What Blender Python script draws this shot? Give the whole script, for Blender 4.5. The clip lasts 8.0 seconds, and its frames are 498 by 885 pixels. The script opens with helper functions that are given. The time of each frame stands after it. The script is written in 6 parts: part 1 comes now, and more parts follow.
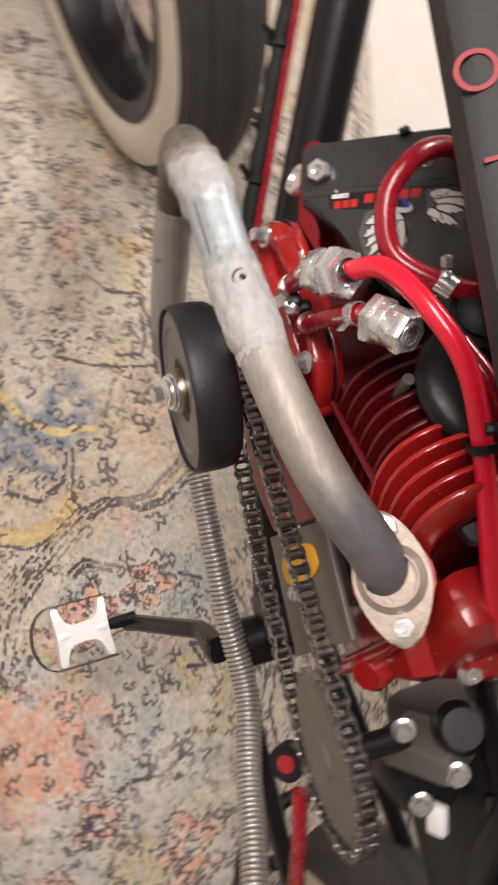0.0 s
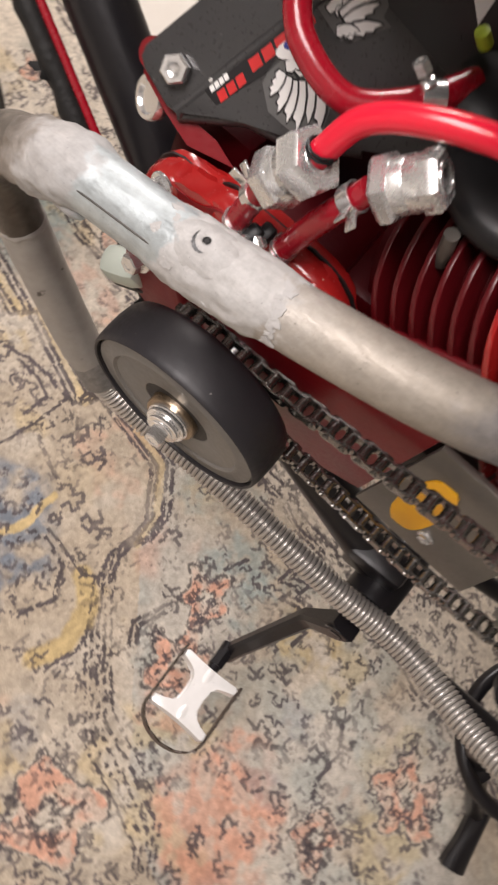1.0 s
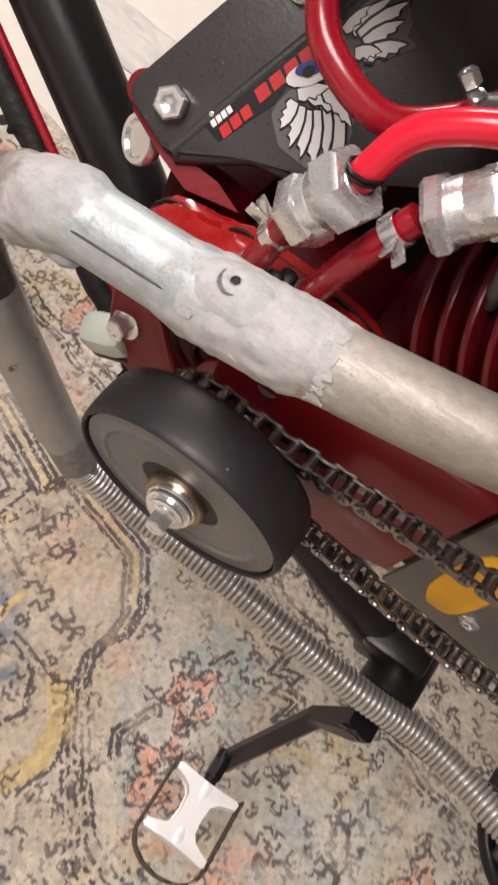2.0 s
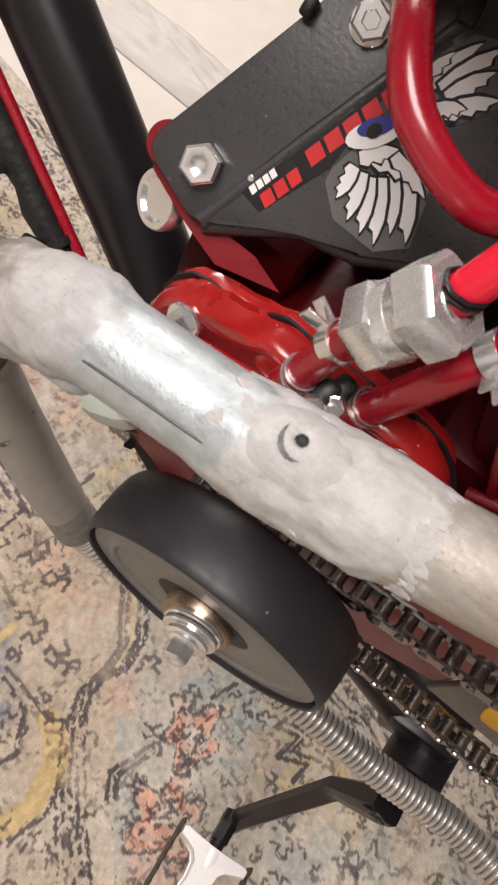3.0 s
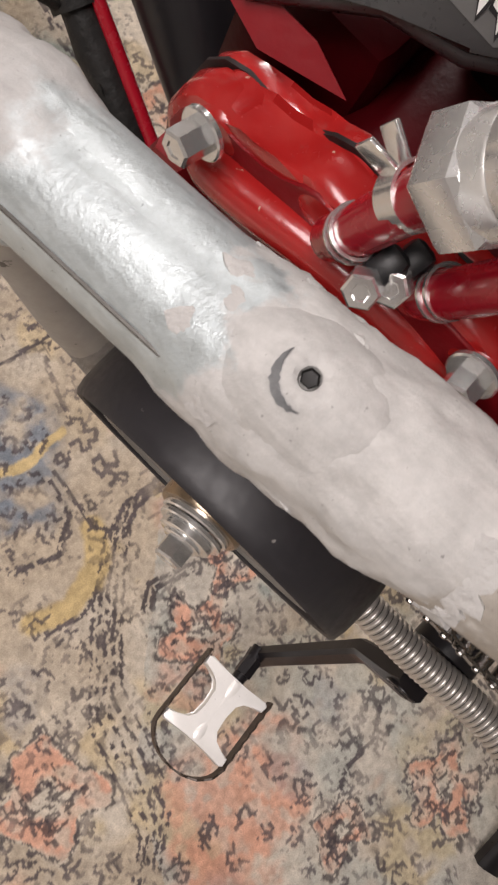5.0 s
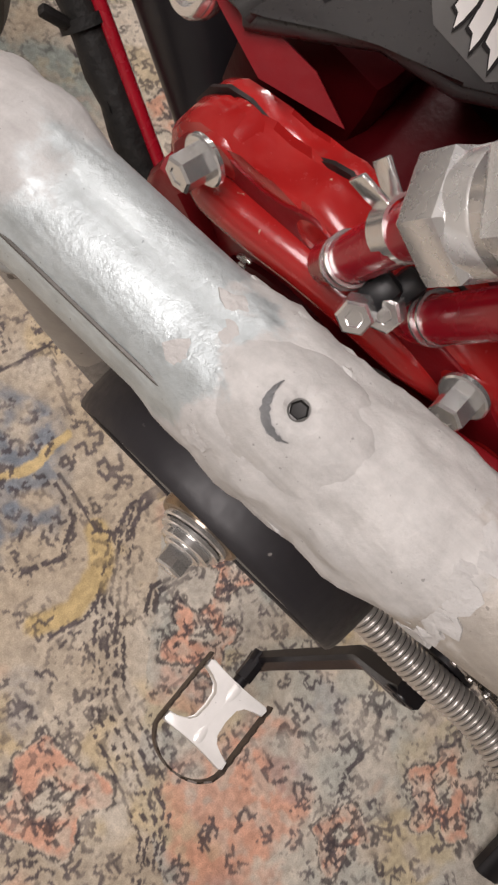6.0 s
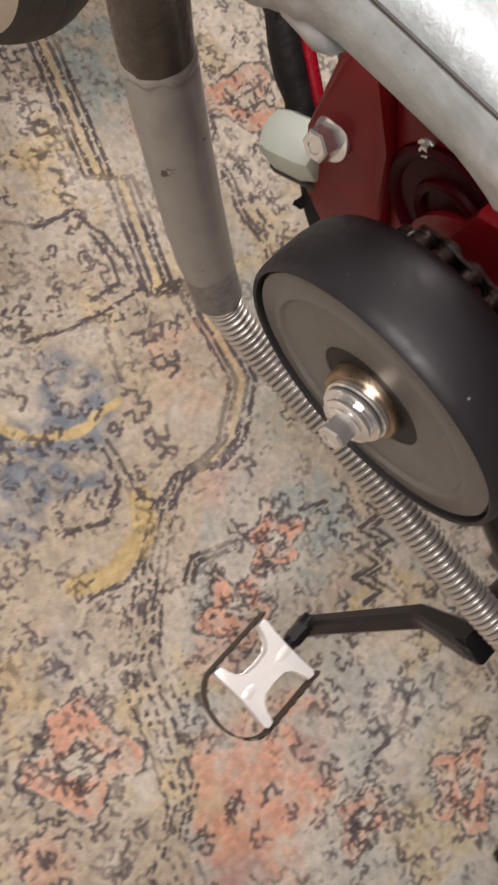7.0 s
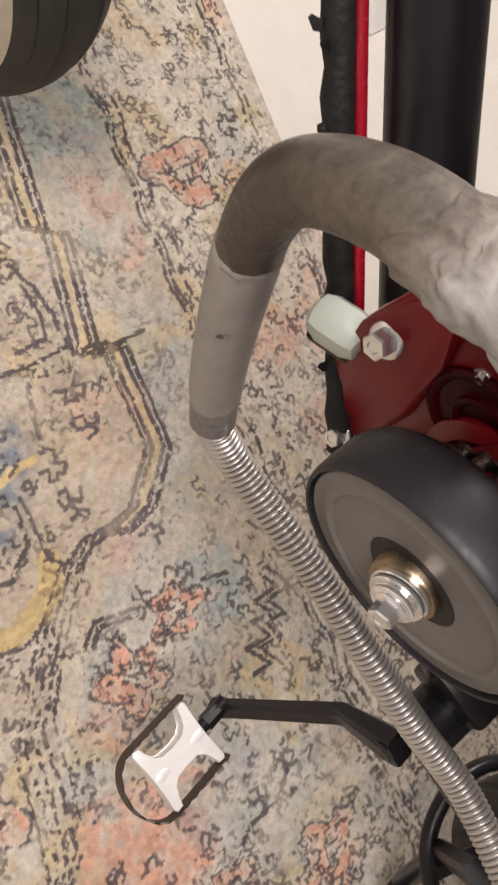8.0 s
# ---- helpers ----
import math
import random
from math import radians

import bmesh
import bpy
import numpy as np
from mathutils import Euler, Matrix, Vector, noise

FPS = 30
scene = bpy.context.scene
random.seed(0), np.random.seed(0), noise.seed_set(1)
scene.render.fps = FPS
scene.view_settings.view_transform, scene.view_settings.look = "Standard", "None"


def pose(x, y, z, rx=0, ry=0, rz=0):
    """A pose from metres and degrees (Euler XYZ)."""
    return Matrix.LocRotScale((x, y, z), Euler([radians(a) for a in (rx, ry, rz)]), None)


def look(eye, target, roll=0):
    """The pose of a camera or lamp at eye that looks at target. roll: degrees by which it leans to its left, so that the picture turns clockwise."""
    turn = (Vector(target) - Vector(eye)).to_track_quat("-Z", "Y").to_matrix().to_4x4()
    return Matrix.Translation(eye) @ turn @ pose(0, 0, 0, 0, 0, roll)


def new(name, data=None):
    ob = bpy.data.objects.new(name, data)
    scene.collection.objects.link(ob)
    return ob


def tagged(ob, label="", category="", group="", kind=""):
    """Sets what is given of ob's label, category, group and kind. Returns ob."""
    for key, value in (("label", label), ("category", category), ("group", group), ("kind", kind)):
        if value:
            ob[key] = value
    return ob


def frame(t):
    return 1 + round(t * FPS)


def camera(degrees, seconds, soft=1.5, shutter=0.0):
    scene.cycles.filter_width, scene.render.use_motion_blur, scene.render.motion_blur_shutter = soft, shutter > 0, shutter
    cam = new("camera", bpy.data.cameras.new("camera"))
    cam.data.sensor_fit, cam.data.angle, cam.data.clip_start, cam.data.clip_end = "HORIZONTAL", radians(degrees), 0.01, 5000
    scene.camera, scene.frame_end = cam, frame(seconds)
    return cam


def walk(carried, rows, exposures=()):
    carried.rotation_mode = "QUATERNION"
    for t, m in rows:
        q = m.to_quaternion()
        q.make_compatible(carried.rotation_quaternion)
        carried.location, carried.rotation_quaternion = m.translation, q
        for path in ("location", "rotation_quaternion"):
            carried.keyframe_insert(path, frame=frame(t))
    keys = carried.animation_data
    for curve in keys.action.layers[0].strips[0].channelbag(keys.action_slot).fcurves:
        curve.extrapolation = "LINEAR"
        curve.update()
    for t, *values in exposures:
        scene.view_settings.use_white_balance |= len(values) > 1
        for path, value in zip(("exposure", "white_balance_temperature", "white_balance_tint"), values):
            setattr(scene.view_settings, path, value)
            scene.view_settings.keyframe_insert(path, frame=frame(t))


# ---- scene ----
cam = camera(34.9, 8.0, soft=2.4, shutter=0.5)
# seconds, eye in metres, Euler angles in degrees
PATH = [
    (0, -0.39132, -0.10647, 1.07038, 14.912, -25.431, -16.031),
    (0.5, -0.39959, -0.04509, 1.05291, 18.564, -22.641, -40.397),
    (1, -0.37720, -0.03484, 0.96360, 24.544, -18.877, -53.728),
    (1.2, -0.37398, -0.02373, 0.94661, 26.257, -18.740, -57.655),
    (2.3, -0.34943, -0.00359, 0.89785, 32.661, -20.379, -58.040),
    (2.5, -0.33586, 0.00995, 0.89302, 32.038, -20.729, -58.152),
    (3, -0.30575, 0.03362, 0.88247, 30.210, -21.070, -58.154),
    (3.5, -0.29277, 0.04018, 0.87337, 27.859, -20.870, -58.320),
    (4, -0.30644, 0.03855, 0.86013, 22.273, -19.743, -57.165),
    (4.5, -0.27152, 0.03549, 0.84785, 15.592, -18.995, -51.544),
    (6, -0.24536, 0.03515, 0.84723, 13.062, -17.754, -48.765),
    (6.5, -0.26679, 0.04135, 0.83783, 12.507, -17.230, -47.673),
    (7, -0.31619, 0.03988, 0.82727, 13.470, -18.893, -45.313),
    (7.5, -0.32658, 0.09217, 0.82768, 13.601, -25.995, -42.552),
    (8, -0.34678, 0.13322, 0.82861, 13.915, -31.139, -42.053),
]
ROWS = [(t, pose(*p)) for t, *p in PATH]
ROWS += [
    (0.3, look((-0.408, -0.048, 1.065), (0.587, -0.016, -0.669), 58.3)),
    (3.7, look((-0.289, 0.038, 0.865), (0.778, -0.022, -0.826), 40.4)),
    (4.2, look((-0.301, 0.042, 0.848), (0.610, -0.085, -0.928), 45.8)),
    (4.7, look((-0.258, 0.034, 0.844), (0.514, -0.133, -0.994), 54.1)),
    (5.8, look((-0.240, 0.033, 0.838), (0.464, -0.117, -1.029), 55.6)),
    (6.3, look((-0.243, 0.028, 0.838), (0.457, -0.109, -1.031), 55.2)),
    (6.8, look((-0.293, 0.038, 0.846), (0.411, -0.058, -1.023), 53.3)),
    (7.3, look((-0.319, 0.060, 0.827), (0.543, -0.112, -0.970), 60.9)),
]
ROWS.sort(key=lambda row: row[0])
walk(cam, ROWS, [(0.0, 0.12), (0.7, 0.08), (3.5, 0.06), (4.5, -0.1), (6.0, -0.22), (6.6, -0.22), (7.2, -0.03), (8.0, 0.05)])

# ---- world and light ----
world = bpy.data.worlds.new("room_light")
scene.world = world
world.use_nodes = True
world.node_tree.nodes["Background"].inputs[0].default_value = (1.0, 0.95, 0.9, 1)
world.node_tree.nodes["Background"].inputs[1].default_value = 0.02


def area_lamp(name, at, aim, size, watts, colour):
    data = bpy.data.lights.new(name, "AREA")
    data.shape, data.size, data.energy, data.color = "DISK", size, watts, colour
    ob = new(name, data)
    ob.matrix_world = look(at, aim)
    return ob


area_lamp("ceiling_light", (-1.08, 0.44, 2.36), (-1.08, 0.44, 0.0), 1.2, 57, (1.0, 0.915, 0.90))
# unseen fill lamp added to brighten the far carpet and rug
area_lamp("far_fill_lamp", (1.3, 1.3, 2.36), (1.3, 1.3, 0.0), 0.8, 47, (1.0, 0.91, 0.885))


# ---- materials ----
def node(nt, kind, **inputs):
    n = nt.nodes.new(kind)
    for key, value in inputs.items():
        n.inputs[key.replace("_", " ")].default_value = value
    return n


def mat(name, c1, c2=None, rough=0.5, metal=0.0, scale=60.0, bump=0.0, bump_scale=None, rough_var=0.1, coat=0.0, speck=None, sharp=0.5, spec=0.5):
    """A surface of two mixed tones, with uneven gloss, fine relief and, if asked, specks of a third tone."""
    m = bpy.data.materials.new(name)
    m.use_nodes = True
    nt = m.node_tree
    p = nt.nodes["Principled BSDF"]
    c2 = c2 or tuple(v * 0.7 for v in c1)
    tc = nt.nodes.new("ShaderNodeTexCoord")
    big = node(nt, "ShaderNodeTexNoise", Scale=scale, Detail=6.0, Roughness=0.6)
    fine = node(nt, "ShaderNodeTexNoise", Scale=bump_scale or scale * 9, Detail=4.0)
    nt.links.new(tc.outputs["Object"], big.inputs["Vector"])
    nt.links.new(tc.outputs["Object"], fine.inputs["Vector"])
    ramp = nt.nodes.new("ShaderNodeValToRGB")
    ramp.color_ramp.elements[0].position, ramp.color_ramp.elements[1].position = 0.5 - sharp / 2, 0.5 + sharp / 2
    ramp.color_ramp.elements[0].color, ramp.color_ramp.elements[1].color = (*c1, 1), (*c2, 1)
    nt.links.new(big.outputs["Fac"], ramp.inputs["Fac"])
    colour = ramp.outputs["Color"]
    if speck:
        tone, share, size = speck
        sp = node(nt, "ShaderNodeTexNoise", Scale=size, Detail=3.0)
        nt.links.new(tc.outputs["Object"], sp.inputs["Vector"])
        cut = node(nt, "ShaderNodeMapRange", From_Min=share, From_Max=share + 0.03)
        nt.links.new(sp.outputs["Fac"], cut.inputs["Value"])
        mix = nt.nodes.new("ShaderNodeMixRGB")
        mix.inputs["Color2"].default_value = (*tone, 1)
        nt.links.new(cut.outputs["Result"], mix.inputs["Fac"])
        nt.links.new(colour, mix.inputs["Color1"])
        colour = mix.outputs["Color"]
    nt.links.new(colour, p.inputs["Base Color"])
    rr = node(nt, "ShaderNodeMapRange", To_Min=max(0.03, rough - rough_var), To_Max=min(1.0, rough + rough_var))
    nt.links.new(fine.outputs["Fac"], rr.inputs["Value"])
    nt.links.new(rr.outputs["Result"], p.inputs["Roughness"])
    p.inputs["Metallic"].default_value = metal
    p.inputs["Specular IOR Level"].default_value = spec
    p.inputs["Coat Weight"].default_value = coat
    p.inputs["Coat Roughness"].default_value = 0.08
    if bump:
        bn = node(nt, "ShaderNodeBump", Strength=bump, Distance=0.001)
        nt.links.new(fine.outputs["Fac"], bn.inputs["Height"])
        nt.links.new(bn.outputs["Normal"], p.inputs["Normal"])
    return m


def banded(name, stops, axis, lo, hi, wander, wander_scale, bump=0.25, stretch=(1.0, 0.06, 1.0), mottle=0.82, lumps=0.12):
    """Metal whose finish changes along one axis with ragged borders. stops: position in metres, tone, roughness, metal."""
    m = bpy.data.materials.new(name)
    m.use_nodes = True
    nt = m.node_tree
    p = nt.nodes["Principled BSDF"]
    tc = nt.nodes.new("ShaderNodeTexCoord")
    sep = nt.nodes.new("ShaderNodeSeparateXYZ")
    nt.links.new(tc.outputs["Object"], sep.inputs["Vector"])
    ns = node(nt, "ShaderNodeTexNoise", Scale=wander_scale, Detail=8.0, Roughness=0.65)
    nt.links.new(tc.outputs["Object"], ns.inputs["Vector"])
    off = node(nt, "ShaderNodeMapRange", To_Min=-wander, To_Max=wander)
    nt.links.new(ns.outputs["Fac"], off.inputs["Value"])
    add = nt.nodes.new("ShaderNodeMath")
    nt.links.new(sep.outputs[axis], add.inputs[0])
    nt.links.new(off.outputs["Result"], add.inputs[1])
    pos = node(nt, "ShaderNodeMapRange", From_Min=lo, From_Max=hi)
    nt.links.new(add.outputs[0], pos.inputs["Value"])
    ramps = []
    for pick in (lambda q: (*q[1], 1), lambda q: (q[2],) * 3 + (1,), lambda q: (q[3],) * 3 + (1,)):
        r = nt.nodes.new("ShaderNodeValToRGB")
        e = r.color_ramp.elements
        while len(e) < len(stops):
            e.new(0.5)
        for k, q in enumerate(stops):
            e[k].position = (q[0] - lo) / (hi - lo)
            e[k].color = pick(q)
        nt.links.new(pos.outputs["Result"], r.inputs["Fac"])
        ramps.append(r)
    grime = node(nt, "ShaderNodeTexNoise", Scale=170.0, Detail=7.0, Roughness=0.7)
    nt.links.new(tc.outputs["Object"], grime.inputs["Vector"])
    tone = node(nt, "ShaderNodeMapRange", From_Min=0.3, From_Max=0.75, To_Min=mottle, To_Max=1.08)
    nt.links.new(grime.outputs["Fac"], tone.inputs["Value"])
    mul = nt.nodes.new("ShaderNodeMixRGB")
    mul.blend_type = "MULTIPLY"
    mul.inputs["Fac"].default_value = 1.0
    nt.links.new(ramps[0].outputs["Color"], mul.inputs["Color1"])
    nt.links.new(tone.outputs["Result"], mul.inputs["Color2"])
    mp = nt.nodes.new("ShaderNodeMapping")
    mp.inputs["Scale"].default_value = stretch
    nt.links.new(tc.outputs["Object"], mp.inputs["Vector"])
    sc = node(nt, "ShaderNodeTexNoise", Scale=900.0, Detail=3.0)
    nt.links.new(mp.outputs["Vector"], sc.inputs["Vector"])
    pits = node(nt, "ShaderNodeTexNoise", Scale=760.0, Detail=2.0)
    nt.links.new(tc.outputs["Object"], pits.inputs["Vector"])
    pit = node(nt, "ShaderNodeMapRange", From_Min=0.71, From_Max=0.76, To_Min=1.0, To_Max=0.62)
    nt.links.new(pits.outputs["Fac"], pit.inputs["Value"])
    brushed = node(nt, "ShaderNodeMapRange", From_Min=0.3, From_Max=0.7, To_Min=0.93, To_Max=1.08)
    nt.links.new(sc.outputs["Fac"], brushed.inputs["Value"])
    marks = nt.nodes.new("ShaderNodeMath")
    marks.operation = "MULTIPLY"
    nt.links.new(pit.outputs["Result"], marks.inputs[0])
    nt.links.new(brushed.outputs["Result"], marks.inputs[1])
    worn = nt.nodes.new("ShaderNodeMixRGB")
    worn.blend_type = "MULTIPLY"
    worn.inputs["Fac"].default_value = 1.0
    nt.links.new(mul.outputs["Color"], worn.inputs["Color1"])
    nt.links.new(marks.outputs[0], worn.inputs["Color2"])
    nt.links.new(worn.outputs["Color"], p.inputs["Base Color"])
    dull = node(nt, "ShaderNodeMapRange", From_Min=0.35, From_Max=0.7, To_Min=-0.08, To_Max=0.14)
    nt.links.new(sc.outputs["Fac"], dull.inputs["Value"])
    gloss = nt.nodes.new("ShaderNodeMath")
    nt.links.new(ramps[1].outputs["Color"], gloss.inputs[0])
    nt.links.new(dull.outputs["Result"], gloss.inputs[1])
    nt.links.new(gloss.outputs[0], p.inputs["Roughness"])
    nt.links.new(ramps[2].outputs["Color"], p.inputs["Metallic"])
    bn = node(nt, "ShaderNodeBump", Strength=bump, Distance=0.001)
    nt.links.new(grime.outputs["Fac"], bn.inputs["Height"])
    lump = node(nt, "ShaderNodeBump", Strength=lumps, Distance=0.0025)
    nt.links.new(ns.outputs["Fac"], lump.inputs["Height"])
    nt.links.new(bn.outputs["Normal"], lump.inputs["Normal"])
    nt.links.new(lump.outputs["Normal"], p.inputs["Normal"])
    return m


CARPET = mat("cream_carpet", (0.76, 0.72, 0.655), (0.69, 0.645, 0.58), 0.95, scale=14, bump=0.8, bump_scale=260)
WALL = mat("cream_wall_paint", (0.42, 0.40, 0.37), (0.40, 0.38, 0.35), 0.8, scale=3, bump=0.1, bump_scale=150)
CEILING = mat("white_ceiling_paint", (0.62, 0.61, 0.59), (0.6, 0.59, 0.57), 0.9, scale=3, bump=0.1, bump_scale=150)
RED = mat("gloss_red_casting", (0.37, 0.015, 0.014), (0.30, 0.011, 0.011), 0.24, scale=30, bump=0.14, bump_scale=300, coat=0.45, speck=((0.55, 0.4, 0.3), 0.72, 260))
# engine red darkened so the shade under plate and tank is in the colour
SHADERED = mat("shaded_red_casting", (0.052, 0.0012, 0.003), (0.036, 0.0008, 0.002), 0.42, scale=40, bump=0.2, bump_scale=300, spec=0.12)
# the case red again, darkened to hold the shade of side faces
SIDERED = mat("shaded_side_red", (0.20, 0.007, 0.011), (0.15, 0.005, 0.008), 0.34, scale=40, bump=0.12, bump_scale=300, coat=0.05, spec=0.25)
CRIMSON = mat("dark_red_castings", (0.21, 0.006, 0.010), (0.16, 0.004, 0.008), 0.35, scale=40, bump=0.12, bump_scale=420, coat=0.1, spec=0.35)
CAGEMAT = mat("worn_dark_cage_steel", (0.040, 0.030, 0.024), (0.075, 0.055, 0.042), 0.45, 0.3, scale=90, bump=0.1, bump_scale=400)
BLACK = mat("black_paint", (0.007, 0.006, 0.008), (0.011, 0.010, 0.011), 0.32, scale=30, bump=0.05, bump_scale=300, spec=0.38)
SATIN = mat("satin_black_plate", (0.032, 0.0315, 0.032), (0.045, 0.044, 0.044), 0.30, scale=25, bump=0.08, bump_scale=600, speck=((0.14, 0.14, 0.13), 0.74, 300))
TANKMAT = mat("dull_black_tank", (0.024, 0.023, 0.022), (0.018, 0.017, 0.016), 0.6, scale=22, bump=0.15, bump_scale=500)
RUBBER = mat("black_rubber", (0.007, 0.007, 0.008), (0.013, 0.013, 0.014), 0.4, scale=45, bump=0.1, bump_scale=350, rough_var=0.12, spec=0.35, speck=((0.16, 0.15, 0.14), 0.755, 130))
ROLLERRUBBER = mat("roller_rubber", (0.0125, 0.0115, 0.0135), (0.020, 0.0185, 0.021), 0.46, scale=30, bump=0.1, bump_scale=300, rough_var=0.16, spec=0.42, speck=((0.17, 0.16, 0.15), 0.752, 190))
TYRE = mat("dusty_tyre_rubber", (0.028, 0.026, 0.024), (0.045, 0.042, 0.038), 0.7, scale=35, bump=0.2, bump_scale=300)
HUB = mat("grey_plastic_hub", (0.155, 0.147, 0.135), (0.12, 0.115, 0.107), 0.42, scale=25, bump=0.06, bump_scale=300, speck=((0.24, 0.22, 0.2), 0.73, 210))
GREYSTEEL = mat("dull_grey_steel", (0.19, 0.175, 0.155), (0.15, 0.138, 0.122), 0.5, 0.45, scale=40, bump=0.1, bump_scale=400)
STEEL = mat("zinc_steel", (0.80, 0.80, 0.79), (0.74, 0.74, 0.73), 0.2, 0.85, scale=160, rough_var=0.06)
BRIGHTZINC = mat("bright_zinc_plate", (0.90, 0.895, 0.88), (0.80, 0.795, 0.78), 0.16, 0.9, scale=60, rough_var=0.05)
LIME = mat("yellow_green_plastic", (0.45, 0.6, 0.05), (0.38, 0.5, 0.04), 0.4)
BRASS = mat("yellow_zinc_washer", (0.40, 0.305, 0.205), (0.30, 0.24, 0.18), 0.3, 1.0, scale=120, bump=0.05)
FLEXSTEEL = mat("stainless_flex_hose", (0.60, 0.57, 0.535), (0.5, 0.475, 0.445), 0.36, 0.8, scale=70, bump=0.05, bump_scale=600)
ALU = mat("machined_aluminium", (0.84, 0.84, 0.83), (0.79, 0.79, 0.78), 0.27, 0.8, scale=40, rough_var=0.06)
WHITEALU = mat("bright_cast_aluminium", (0.93, 0.92, 0.90), (0.86, 0.85, 0.83), 0.32, 0.25, scale=90, bump=0.1, bump_scale=500)
# shade under the hoses and coil is painted into this darker red
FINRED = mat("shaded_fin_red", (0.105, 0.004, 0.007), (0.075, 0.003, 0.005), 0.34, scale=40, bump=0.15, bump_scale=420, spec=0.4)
CHAINMAT = mat("oily_chain_steel", (0.29, 0.277, 0.26), (0.12, 0.114, 0.106), 0.24, 0.95, scale=160, bump=0.1, bump_scale=700)
HOSE = mat("red_rubber_hose", (0.74, 0.014, 0.04), (0.64, 0.01, 0.034), 0.22, scale=25, coat=0.3)
DARKHOSE = mat("dark_red_rubber_hose", (0.33, 0.006, 0.018), (0.27, 0.005, 0.014), 0.26, scale=25, coat=0.3)
LOOM = mat("taped_black_loom", (0.006, 0.006, 0.006), (0.016, 0.015, 0.014), 0.6, scale=120, bump=0.8, bump_scale=240, spec=0.3)
CAPMAT = mat("pale_green_white_plastic", (0.62, 0.68, 0.6), (0.55, 0.61, 0.54), 0.4, scale=60, bump=0.1)
ORANGE = mat("orange_yellow_paint", (0.95, 0.5, 0.01), (0.88, 0.42, 0.01), 0.5, scale=90, bump=0.2)
WHITEPRINT = mat("white_print", (0.88, 0.87, 0.85), (0.8, 0.79, 0.77), 0.4, scale=120)
GREYPRINT = mat("grey_print", (0.13, 0.128, 0.125), (0.10, 0.10, 0.097), 0.35, scale=120)
REDPRINT = mat("red_print", (0.62, 0.02, 0.02), (0.52, 0.015, 0.015), 0.35, scale=120)
BLUEPRINT = mat("blue_print", (0.03, 0.04, 0.3), (0.02, 0.03, 0.2), 0.35, scale=120)
REDMARK = mat("red_marker_paint", (0.34, 0.008, 0.018), (0.27, 0.006, 0.014), 0.5, scale=180, bump=0.2)
# near-black that paints the shade of holes and recesses
DARK = mat("recess_shade_black", (0.006, 0.005, 0.005), (0.01, 0.009, 0.009), 0.6, scale=60)
WHITEWALL = mat("cream_whitewall_rubber", (0.6, 0.54, 0.44), (0.52, 0.46, 0.37), 0.6, scale=40, bump=0.1)
FLANGEMAT = mat("tan_cast_flange", (0.40, 0.335, 0.27), (0.32, 0.26, 0.21), 0.45, 0.4, scale=90, bump=0.3, bump_scale=350)
BAG = mat("white_plastic_bag", (0.66, 0.63, 0.60), (0.58, 0.55, 0.52), 0.6, scale=8, bump=0.05)
ORANGEPLASTIC = mat("orange_plastic", (0.75, 0.16, 0.03), (0.65, 0.12, 0.02), 0.4, scale=40)
# dark steel of the weld seam, also the painted shade in the hose grooves
HOSECORE = mat("hose_shade_and_seam_steel", (0.11, 0.105, 0.098), (0.08, 0.076, 0.07), 0.5, 0.5, scale=90)
GASKET = mat("black_gasket_and_filler", (0.008, 0.006, 0.006), (0.02, 0.01, 0.01), 0.6, scale=90)

PIPEMAT = banded("aluminium_pipe", [
    (-0.05, (0.20, 0.196, 0.21), 0.5, 0.55), (-0.005, (0.215, 0.21, 0.22), 0.48, 0.55), (0.022, (0.31, 0.275, 0.23), 0.52, 0.4), (0.066, (0.39, 0.352, 0.303), 0.50, 0.38), (0.0865, (0.42, 0.39, 0.35), 0.50, 0.35),
    (0.0905, (0.485, 0.474, 0.458), 0.64, 0.12), (0.137, (0.49, 0.482, 0.47), 0.64, 0.12), (0.1405, (0.49, 0.54, 0.552), 0.45, 0.58), (0.1745, (0.50, 0.55, 0.562), 0.45, 0.58),
    (0.1815, (0.448, 0.443, 0.435), 0.66, 0.12), (0.203, (0.43, 0.415, 0.40), 0.7, 0.08), (0.210, (0.33, 0.30, 0.27), 0.55, 0.3), (0.224, (0.20, 0.172, 0.145), 0.42, 0.5)], "Y", -0.06, 0.26, 0.022, 75, 0.38, (1.0, 0.06, 1.0), 0.78)
ELBOWMAT = banded("grey_brown_elbow", [
    (0.42, (0.246, 0.238, 0.230), 0.45, 0.5), (0.49, (0.328, 0.320, 0.307), 0.4, 0.55), (0.54, (0.344, 0.328, 0.312), 0.42, 0.5), (0.56, (0.213, 0.180, 0.152), 0.4, 0.55), (0.60, (0.107, 0.090, 0.075), 0.36, 0.6), (0.655, (0.115, 0.097, 0.079), 0.36, 0.6), (0.69, (0.213, 0.184, 0.152), 0.4, 0.55), (0.72, (0.254, 0.226, 0.193), 0.42, 0.5)], "Z", 0.3, 0.76, 0.035, 38, 0.3, (1.0, 1.0, 0.06), 0.55, 0.2)
SLEEVEMAT = mat("dull_grey_sleeve", (0.40, 0.385, 0.36), (0.31, 0.295, 0.275), 0.46, 0.45, scale=60, bump=0.25, bump_scale=260, speck=((0.10, 0.09, 0.08), 0.70, 120))
